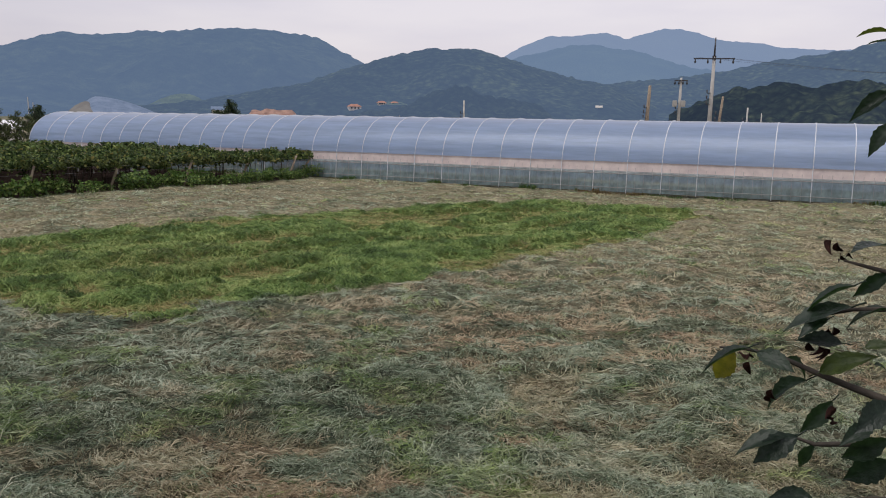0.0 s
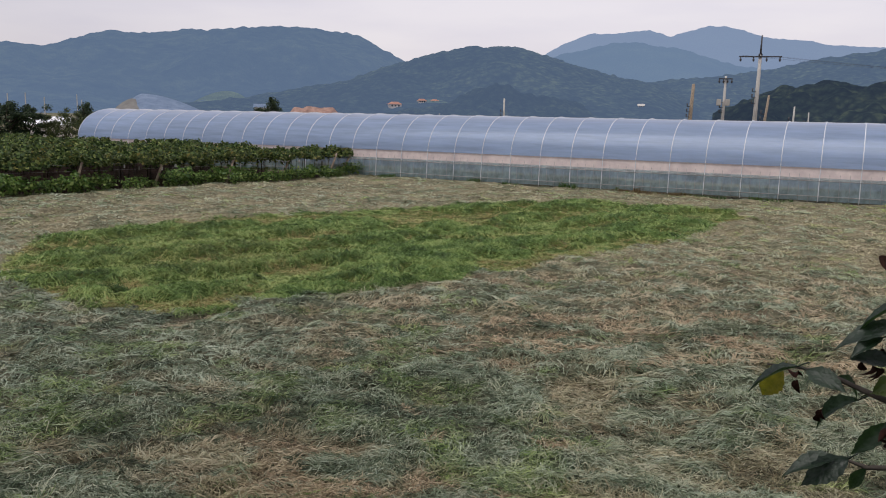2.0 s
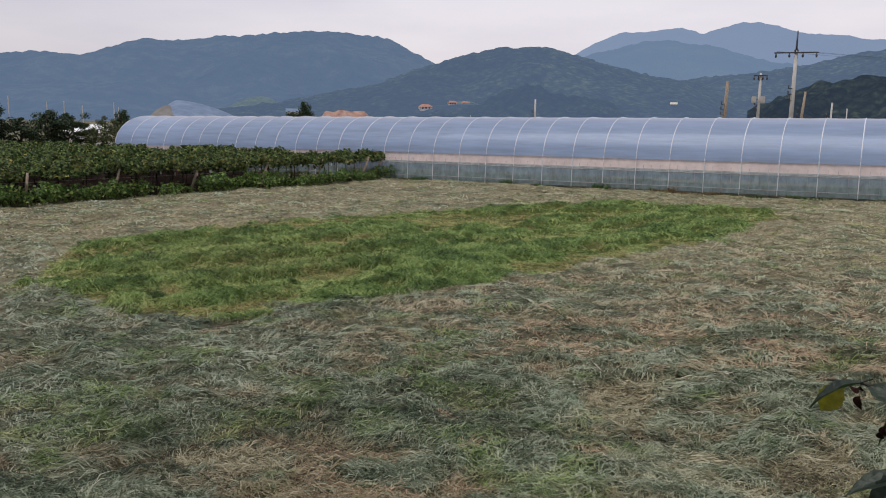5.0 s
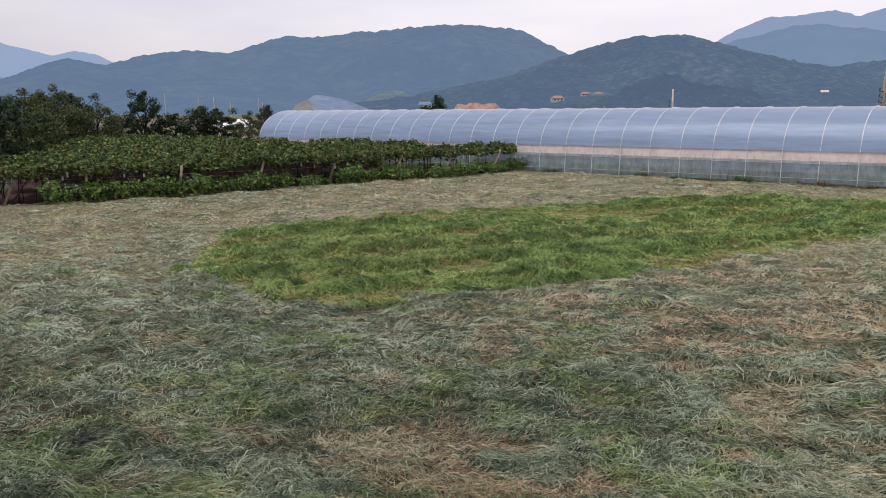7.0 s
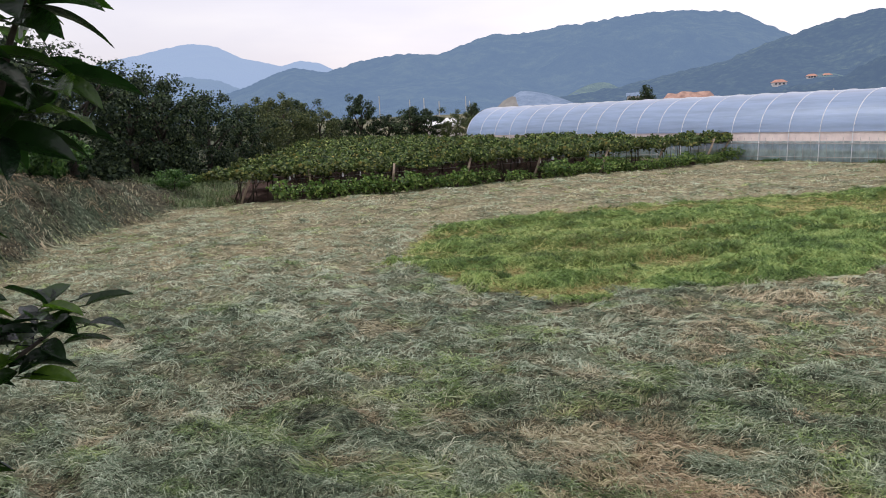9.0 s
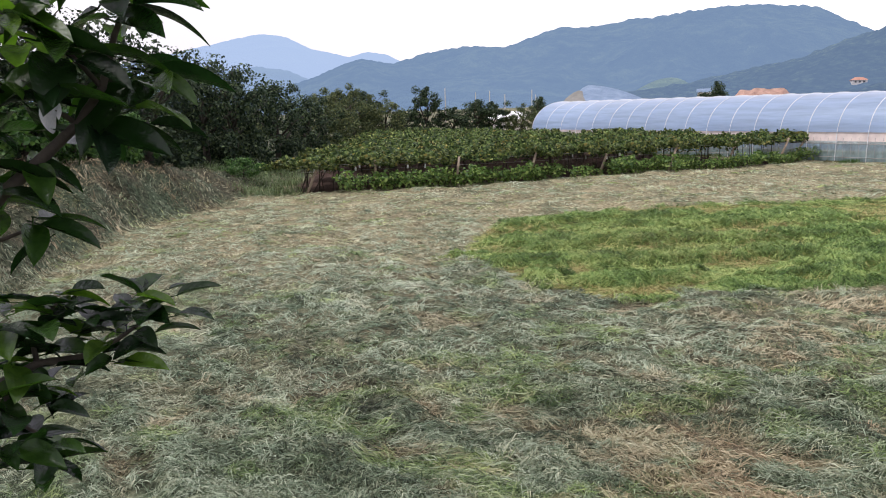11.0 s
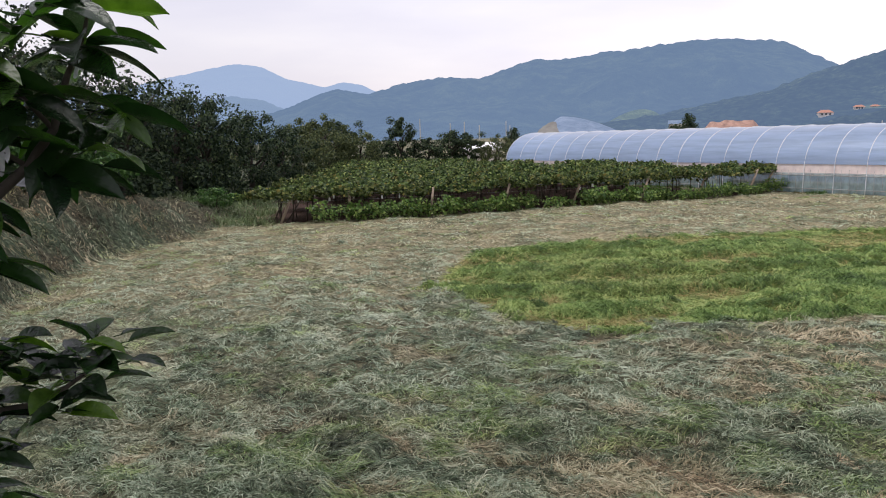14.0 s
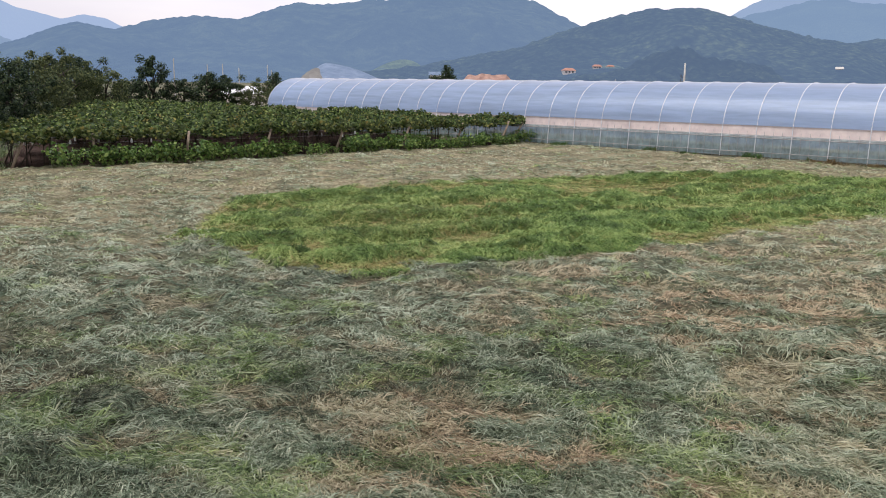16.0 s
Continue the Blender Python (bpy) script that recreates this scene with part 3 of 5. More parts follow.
def build_greenhouse():
    gh = tagged(new("greenhouse"), "long arched plastic-film greenhouse with white pipe ribs beside the field", "greenhouse")
    start = GH_END - GH_STEP * GH_RIBS
    k1, k2 = k_at_height(1.62), k_at_height(1.0)
    ss = np.arange(start, GH_END + 0.01, GH_STEP / 4)

    def sheet(ka, kb, n, inset, sag, seed):
        ks = np.linspace(ka, kb, n)
        rows = []
        for j, s in enumerate(ss):
            pull = sag * math.sin(math.pi * ((s - start) / GH_STEP % 1.0))
            row = []
            for i, k in enumerate(ks):
                o, z = arch(k)
                c = (GH_WIDE / 2 - o, 1.0 - z)
                ln = math.hypot(*c) + 1e-6
                w = pull * math.sin(math.pi * i / (n - 1)) + inset + 0.010 * (float(vnoise(s, k * 12, 0.5, seed)) - 0.5)
                row.append(gh_point(s, o + c[0] / ln * w, z + c[1] / ln * w * (z > 1.2)))
            rows.append(row)
        return np.array(rows)

    child("roof_film", grid_mesh("roof_film", sheet(k1, 1 - k1, 34, 0.012, 0.012, 21), M_FILM), gh, "milky polythene roof film")
    # opaque band added to emulate the glow from the far vent
    child("side_curtain", grid_mesh("side_curtain", sheet(k2, k1 + 0.004, 5, 0.07, 0.0, 22), M_PEACH_BAND), gh, "pale peach band standing in for glow through the far vent")
    child("skirt_film", grid_mesh("skirt_film", sheet(k_at_height(0.05), k2 + 0.012, 6, 0.03, 0.02, 23), M_SKIRT), gh, "wrinkled clear skirt film")
    child("far_side_film", grid_mesh("far_side_film", sheet(1 - k1, 1 - k_at_height(0.15), 5, 0.03, 0.0, 24), M_FILM), gh)
    rib = tube("rib", [(o * GH_ACROSS.x, o * GH_ACROSS.y, z) for o, z in (arch(k) for k in np.linspace(0, 1, 41))], 0.022, M_RIB, 6)
    for i in range(GH_RIBS + 1):
        p = GH_FROM + GH_ALONG * (start + GH_STEP * i)
        child("rib", rib, gh, m=Matrix.Translation(p))
    for name, z, off, r in (("rail", 1.0, -0.05, 0.022), ("rail", 0.27, -0.03, 0.02), ("purlin", 1.95, 0.06, 0.009), ("purlin", 2.75, 0.06, 0.010)):
        o = arch(k_at_height(z))[0] + off
        child(name, tube(name, [gh_point(start, o, z), gh_point(GH_END, o, z)], r, M_GREY, 6), gh)
    stake = tube("stake", [(0, 0, -0.05), (0.004, 0.002, 0.6), (0, 0.03, 1.32)], 0.009, M_GREY, 5)
    for i in range(GH_RIBS * 4):
        if i % 4:
            child("stake", stake, gh, m=Matrix.Translation(gh_point(start + GH_STEP * i / 4, 0.02, 0)))
    # end walls
    for s in (start + 0.02, GH_END - 0.02):
        ring = [gh_point(s, *arch(k)) for k in np.linspace(0.02, 0.98, 41)]
        child("end_film", py_mesh("end_film", ring, [list(range(len(ring)))], M_FILM), gh)
    return gh


build_greenhouse()


# ---- trees ----
def tree_parts(seed, high, wide, leaf, count, mat, clear=0.18, limbs=7, skirt=0):
    """A trunk with limbs, and a crown of small leaves in uneven clumps."""
    rng = np.random.default_rng(seed)
    pieces = [tube_arrays([(0, 0, -0.3), (0.05, 0.03, high * 0.2), (0.1 * rng.normal(), 0.1 * rng.normal(), high * 0.5), (0.2 * rng.normal(), 0.2 * rng.normal(), high * 0.85)],
                          [0.035 * high, 0.028 * high, 0.018 * high, 0.006 * high], 8)]
    tips = []
    for i in range(limbs):
        a, z0 = 2 * math.pi * (i + rng.random() * 0.7) / limbs, high * (0.16 + 0.34 * rng.random())
        out = wide * (0.55 + 0.4 * rng.random())
        z1 = z0 + high * (0.15 + 0.4 * rng.random())
        mid = (math.cos(a) * out * 0.5, math.sin(a) * out * 0.5, z0 + (z1 - z0) * 0.6)
        tip = (math.cos(a + 0.2) * out, math.sin(a + 0.2) * out, z1)
        pieces.append(tube_arrays([(0, 0, z0), mid, tip], [0.014 * high, 0.009 * high, 0.003 * high], 6))
        tips.append(tip)
    trunk = joined("trunk", pieces, M_BARK)
    clumps = []
    n = 64
    for i in range(n):
        v = rng.normal(size=3)
        v /= np.linalg.norm(v)
        r = (0.55 + 0.45 * rng.random())
        zc = high * (clear + (1 - clear) * 0.5)
        taper = 1.0 - 0.35 * max(v[2], 0)
        clumps.append((v[0] * wide * r * taper, v[1] * wide * r * taper, zc + v[2] * high * (1 - clear) * 0.5 * r))
    for i in range(skirt):
        a = 2 * math.pi * rng.random()
        clumps.append((math.cos(a) * wide * 0.7, math.sin(a) * wide * 0.7, high * (0.06 + 0.14 * rng.random())))
    clumps += [tuple(np.array(t) + rng.normal(size=3) * 0.2) for t in tips]
    clumps = np.array(clumps)
    pick = rng.integers(0, len(clumps), count)
    spread = (0.07 + 0.12 * rng.random(len(clumps)))[pick] * wide
    off = rng.normal(size=(count, 3))
    far = np.linalg.norm(off, axis=1, keepdims=True)
    off = off / far * np.minimum(far, 1.5 + 0.35 * rng.random((count, 1))) * spread[:, None] * (0.8, 0.8, 0.62)
    pts = clumps[pick] + off
    pts[:, 2] = np.maximum(pts[:, 2], 0.08 * high)
    crown = leaf_cloud("crown", pts, leaf * (0.6 + 0.8 * rng.random(count)), mat, rng, normals=off / (np.linalg.norm(off, axis=1, keepdims=True) + 1e-6) * 0.6 + (0, 0, 0.5), droop=0.2)
    return trunk, crown


def make_tree(name, parts, label):
    t = tagged(new(name), label, "tree")
    child("trunk", parts[0], t)
    child("crown", parts[1], t)
    return t


def plant(proto, rows, group):
    """Copies of a tree at (degrees to the left, metres away, height scale, width scale)."""
    for i, (az, far, hs, ws) in enumerate(rows):
        x, y = -math.sin(radians(az)) * far, math.cos(radians(az)) * far
        z = float(ground_z(np.array([x]), np.array([y]))[0])
        m = Matrix.Translation((x, y, z)) @ Matrix.Rotation(i * 2.1 + az, 4, "Z")
        ob = proto if i == 0 else copy_thing(proto, m)
        ob.matrix_basis = m @ Matrix.Diagonal((ws, ws, hs, 1))
        tagged(ob, group=group)


def build_trees():
    a = make_tree("orchard_tree", tree_parts(1, 6.0, 2.7, 0.145, 11500, M_TREE, 0.02, 7, 22), "dark green broadleaf tree beyond the bank")
    plant(a, [(71, 31, 1.15, 1.1), (66.5, 33, 1.2, 1.1), (62.5, 37, 1.05, 1.1), (59.0, 41, 1.12, 1.15), (55.4, 45, 1.12, 1.1), (53.4, 47, 1.14, 0.95), (50.6, 51, 1.0, 1.0), (48.4, 57, 0.84, 0.9), (57, 52, 1.15, 1.2), (76, 27, 1.55, 1.25), (81, 23, 1.6, 1.25), (71.5, 29, 1.25, 1.0)], "trees along the bank")
    b = make_tree("bushy_tree", tree_parts(2, 5.2, 2.7, 0.155, 9000, M_TREE2, 0.06, 7, 8), "olive-green bushy tree behind the vineyard")
    plant(b, [(47.2, 66, 1.0, 1.05), (43.0, 78, 0.85, 1.0), (45.2, 76, 1.12, 1.0), (33.4, 84, 0.72, 0.8), (53.5, 56, 0.8, 0.9), (62, 50, 1.1, 1.1)], "trees behind the vineyard")
    c = make_tree("dark_tree", tree_parts(3, 5.6, 2.2, 0.165, 8000, M_TREE, 0.06, 7, 6), "dark upright tree behind the vineyard")
    plant(c, [(40.1, 84, 1.05, 0.9), (38.2, 85, 0.66, 0.9), (36.6, 83, 0.78, 1.0), (35.5, 84, 0.74, 0.9), (32.1, 86, 0.80, 0.7), (44.4, 90, 1.0, 1.1), (41.7, 86, 0.62, 0.9), (46.2, 88, 1.0, 1.1), (20.3, 92, 1.0, 0.7), (21.2, 94, 0.8, 0.6)], "trees behind the vineyard")
    s = make_tree("shrub", tree_parts(4, 2.0, 1.5, 0.14, 3500, M_SHRUB, 0.05, 5), "bright green leafy shrub on the bank")
    plant(s, [(60.3, 33.5, 1.1, 0.95), (63.5, 31, 0.7, 0.8), (66.5, 30, 0.9, 1.2), (70, 28, 1.0, 1.2), (53.0, 39, 0.5, 0.6)], "shrubs on the bank")


build_trees()


# ---- hay, grass and the vineyard ----
def blades(name, x, y, z, yaw, length, width, lift, mat, label, rng, tip=0.0, tone=None, dry=None, fresh=None, drape=False, bow=0.16, roll=0.6):
    """Bent, twisted strips of grass, one island each. lift: height of the bend; tip: height of the tip; tone, dry: shade of each.
    drape: heights are over the ground there, not over the blade's foot."""
    n = len(x)
    dx, dy = np.cos(yaw), np.sin(yaw)
    twist = rng.normal(size=n) * roll
    hw = width * 0.5
    side = np.stack([-dy * hw * np.cos(twist), dx * hw * np.cos(twist), hw * np.sin(twist)], -1)
    bend = rng.normal(size=n) * bow * length
    base = np.stack([x, y, z], -1)
    mid = base + np.stack([dx * length * 0.5 - dy * bend, dy * length * 0.5 + dx * bend, lift], -1)
    end = base + np.stack([dx * length, dy * length, tip * np.ones(n)], -1)
    if drape:
        foot = ground_z(x, y)
        for p in (mid, end):
            p[:, 2] += ground_z(p[:, 0], p[:, 1]) - foot
    v = np.stack([base - side * 0.7, base + side * 0.7, mid + side, mid - side, end], 1)
    i = np.arange(n)[:, None] * 5
    loops = np.concatenate([i + [0, 1, 2, 3], i + [3, 2, 4]], 1)
    me = raw_mesh(name, v.reshape(-1, 3), np.tile([4, 3], n), loops.ravel(), mat)
    for key, value in (("tone", tone), ("dry", dry), ("fresh", fresh)):
        if value is not None:
            at = me.attributes.new(key, "FLOAT", "POINT")
            at.data.foreach_set("value", np.repeat(np.clip(value, 0, 1), 5).astype(np.float32))
    return tagged(new(name, me), label, "grass", kind="stuff")


def scatter(rng, n, r0, r1, a0, a1):
    """Points round the terrace's corner, thinning with distance."""
    r = (r0 ** -0.45 + rng.random(n) * (r1 ** -0.45 - r0 ** -0.45)) ** (-1 / 0.45)
    a = np.radians(a0 + (a1 - a0) * rng.random(n))
    return -np.sin(a) * r, np.cos(a) * r, r


def bunches(rng, n, k, r0, r1, a0, a1, spread, keep):
    """n bunches of k blades each: places, distance from the terrace, and which bunch each blade is of."""
    x, y, r = scatter(rng, n, r0, r1, a0, a1)
    ok = keep(x, y)
    x, y, r = x[ok], y[ok], r[ok]
    who = np.repeat(np.arange(len(x)), k)
    size = spread * np.clip(r / 9, 0.8, 3.2)[who]
    return x[who] + rng.normal(size=len(who)) * size, y[who] + rng.normal(size=len(who)) * size, r[who], who, len(x)


def build_grass():
    rng = np.random.default_rng(7)

    def mown(x, y):
        gb = (x - GH_FROM.x) * GH_ACROSS.x + (y - GH_FROM.y) * GH_ACROSS.y
        bare = vnoise(x, y, 0.33, 81) + 0.25 * vnoise(x, y, 1.2, 82) + 0.25 * sstep(12, 24, np.hypot(x, y)) > 0.22
        return bare & (in_patch(x, y) > 0.97) & ~in_vineyard(x, y) & (gb < -0.3) & (bank_height(x, y) < 0.1)

    x, y, r, who, nb = bunches(rng, 48000, 11, 6.0, 56, -32, 78, 0.04, mown)
    n = len(x)
    # the mower went round the patch: locks of parallel blades follow its outline, tangled by metres and by tufts
    ang = np.arctan2(y - 24.8, x + 3.5) + math.pi / 2
    lay = (2.6 * (vnoise(x, y, 1.1, 31) - 0.5) + 1.6 * (vnoise(x, y, 0.4, 32) - 0.5))
    yaw = ang + lay + (rng.normal(size=nb) * 0.8 + math.pi * (rng.random(nb) < 0.4))[who]
    combed = sstep(0.5, 0.75, vnoise(x, y, 1.2, 33))
    yaw = yaw + rng.normal(size=n) * (0.75 - 0.5 * combed)
    slide = rng.normal(size=n) * 0.07
    x, y = x + np.cos(yaw) * slide, y + np.sin(yaw) * slide
    big = np.clip(r / 9, 0.8, 4.5)
    length = (0.06 + 0.15 * rng.random(n) + 0.12 * combed * rng.random(n)) * (0.65 + 0.6 * rng.random(nb))[who] * big ** 0.12
    proud = (rng.random(nb) ** 2.2)[who]
    lift = 0.006 + 0.06 * proud * (0.4 + 0.6 * rng.random(n))
    calm, near = sstep(34, 12, r), sstep(18, 8, r)
    tan = 0.12 * sstep(10, 18, r) + 0.30 * sstep(15, 30, r) + 0.32 * sstep(-8, 5, x) - 0.12 * sstep(-3, -9, x) * sstep(26, 16, r)
    heap = tufts(x, y)
    low = sstep(0.05, -0.09, heap - 0.34 - 0.30 * tan - 0.12 * (vnoise(x, y, 1.9, 51) - 0.5))
    dry = 0.06 + 0.25 * tan + 0.55 * low + 0.4 * (rng.random(nb)[who] - 0.5)
    u, v = swath(x, y)
    brown = sstep(0.66, 0.74, 0.55 * vnoise(u * 0.7, v, 0.42, 54) + 0.3 * vnoise(x, y, 2.3, 55) + 0.25 * vnoise(x, y, 0.17, 53)) * sstep(36, 14, r) * (rng.random(nb)[who] < 0.85) * (1 - 0.75 * sstep(-1, -6, x))
    dry = np.clip(dry, 0, 1) * (1 - brown) + brown
    fresh = (sstep(0.68, 0.80, 0.8 * vnoise(x, y, 0.5, 56) + 0.3 * vnoise(x, y, 3.0, 57)) * 0.8 + 0.12 * sstep(-8, 2, x) + 0.06 + 0.20 * sstep(15, 28, r)) * (1 - brown) * rng.random(nb)[who]
    clot = 0.6 * vnoise(u * 0.6, v, 0.5, 58) + 0.4 * vnoise(u, v, 0.2, 59) - 0.5
    tone = 0.42 + 0.06 * sstep(-7, -2, x) + 0.06 * sstep(16, 28, r) + (0.5 + 0.2 * near) * clot - 0.08 * sstep(1, -4, x) * sstep(18, 9, r) + 0.08 * sstep(10, 22, r) + 0.05 * sstep(-6, -12, x) * sstep(10, 16, r) + (0.72 - 0.12 * near) * (rng.random(nb)[who] - 0.5) + (0.08 + 0.4 * near) * (rng.random(n) - 0.5) + 0.10 * brown
    blades("cut_hay", x, y, ground_z(x, y) + 0.004 + 0.045 * proud * rng.random(n), yaw, length, (0.0055 + 0.0075 * rng.random(n)) * big ** 0.95, lift, M_HAY,
           "tangled cut hay drying in swaths on the field", rng, 0.004 + 0.03 * rng.random(n), tone, dry, fresh, True, 0.15, 0.25 + 0.35 * near)
    # the uncut patch: tufts in ragged rows, with low yellowed gaps between them
    x, y, r, who, nb = bunches(rng, 38000, 10, 11.0, 42, -17, 47, 0.04, lambda x, y: in_patch(x, y) < 1.0)
    n = len(x)
    tuft = patch_tufts(x, y)
    yaw = (rng.random(nb) * 2 * math.pi)[who] + rng.normal(size=n) * 0.7
    h = (0.05 + 0.10 * tuft) * (0.5 + 0.7 * rng.random(n)) * (0.7 + 0.5 * rng.random(nb))[who]
    big = np.clip(r / 11, 1, 3) ** 0.8
    dry = (0.12 + 0.38 * np.exp(-((x + 8.5) ** 2 + (y - 19.0) ** 2) / 9)) * rng.random(nb)[who] + sstep(0.54, 0.80, 0.6 * vnoise(x, y, 1.3, 43) + 0.45 * (1 - tuft)) * (0.15 + 0.8 * rng.random(nb))[who]
    tone = 0.20 + 0.62 * rng.random(nb)[who] ** 1.2 + 0.14 * rng.random(n) + 0.26 * (0.5 - tuft) + 0.7 * (vnoise(x * 0.6 + y * 0.5, y * 1.1 - x * 0.9, 0.5, 47) - 0.5)
    blades("uncut_grass", x, y, ground_z(x, y), yaw, h * 1.3 + 0.07, (0.006 + 0.007 * rng.random(n)) * big, h * 0.62, M_GRASS,
           "bright green uncut grass patch with yellowed spots", rng, h * (0.5 * rng.random(n) - 0.2), tone, dry, None, True)
    # long dry grass hanging down the bank
    x, y, r, who, nb = bunches(rng, 17000, 11, 8, 48, 42, 80, 0.06, lambda x, y: (bank_height(x, y) > 0.03) & ~in_vineyard(x, y))
    n = len(x)
    e = 0.15
    downhill = np.arctan2(bank_height(x, y - e) - bank_height(x, y + e), bank_height(x - e, y) - bank_height(x + e, y))
    yaw = downhill + 3.0 * (vnoise(x, y, 0.6, 65) - 0.5) + (rng.normal(size=nb) * 1.5)[who] + rng.normal(size=n) * 0.6
    big = np.clip(r / 11, 1, 3.2)
    b = bank_height(x, y)
    crest = sstep(1.25, 1.75, b) * sstep(0.3, 0.55, vnoise(x, y, 0.9, 66))
    dry = 0.45 + 0.6 * (vnoise(x, y, 2.2, 61) - 0.5) + 0.6 * (vnoise(x, y, 0.5, 62) - 0.5) + 0.5 * (rng.random(nb)[who] - 0.5) + 0.75 * crest
    tone = 0.20 + 0.34 * crest + 0.35 * (vnoise(x, y, 0.35, 64) - 0.5) + 0.8 * (rng.random(nb)[who] - 0.45) + 0.2 * (rng.random(n) - 0.5)
    fresh = 0.5 * sstep(0.62, 0.8, vnoise(x, y, 1.3, 63)) * rng.random(nb)[who]
    lock = (rng.random(nb) ** 1.8)[who]
    blades("bank_grass", x, y, ground_z(x, y) + 0.16 * lock * rng.random(n), yaw, 0.05 + 0.12 * rng.random(n), (0.006 + 0.009 * rng.random(n)) * big ** 0.9, 0.015 + 0.06 * lock, M_HAY,
           "dry brownish cut grass hanging down the bank", rng, 0.01 + 0.05 * rng.random(n), tone, dry, fresh, True, 0.1)
    # weeds along the greenhouse foot
    n = 2600
    s = GH_END - rng.random(n) * 66
    keep = vnoise(s, s * 0, 1.1, 71) > 0.55
    s = np.repeat(s[keep], 7)
    off = -0.22 + 0.14 * rng.normal(size=len(s))
    x, y = GH_FROM.x + GH_ALONG.x * s + GH_ACROSS.x * off, GH_FROM.y + GH_ALONG.y * s + GH_ACROSS.y * off
    h = (0.05 + 0.22 * rng.random(len(s))) * (0.2 + vnoise(s, s * 0, 0.7, 72))
    blades("weeds", x, y, ground_z(x, y), rng.random(len(s)) * 6.28, h * 0.6, 0.022 + 0 * s, h * 0.7, M_GRASS, "weeds growing along the greenhouse's foot", rng, h,
           0.3 * rng.random(len(s)), sstep(0.55, 0.8, vnoise(s, s * 0, 1.3, 73)))
    # weeds between the bank and the vineyard
    x, y, r, who, nb = bunches(rng, 1500, 12, 33, 52, 49, 62, 0.10, lambda x, y: ((bank_height(x, y) < 0.3) | (np.hypot(x, y) > 39)) & ~in_vineyard(x, y) & (np.hypot(x, y) > 35.5))
    h = (0.12 + 0.7 * vnoise(x, y, 1.4, 91) * rng.random(len(x))) * (0.6 + 0.6 * rng.random(nb))[who]
    blades("tall_grass", x, y, ground_z(x, y), rng.random(len(x)) * 6.28, h * 0.7, 0.02 + 0 * x, h * 0.8, M_HAY, "tall grey-green grass between the bank and the vineyard", rng, h * 0.9,
           0.12 + 0.4 * rng.random(nb)[who], 0.15 * rng.random(nb)[who], 0.3 + 0.4 * rng.random(nb)[who])


build_grass()


def vine_line(s, q):
    """A point s metres along the vineyard's front and q metres behind it."""
    a, b = VINE_FRONT
    d = (b - a).normalized()
    bow = 1.2 * math.sin(min(max(s / (b - a).length, 0), 1) * math.pi)
    return a.x + d.x * s - d.y * (q - bow), a.y + d.y * s + d.x * (q - bow)


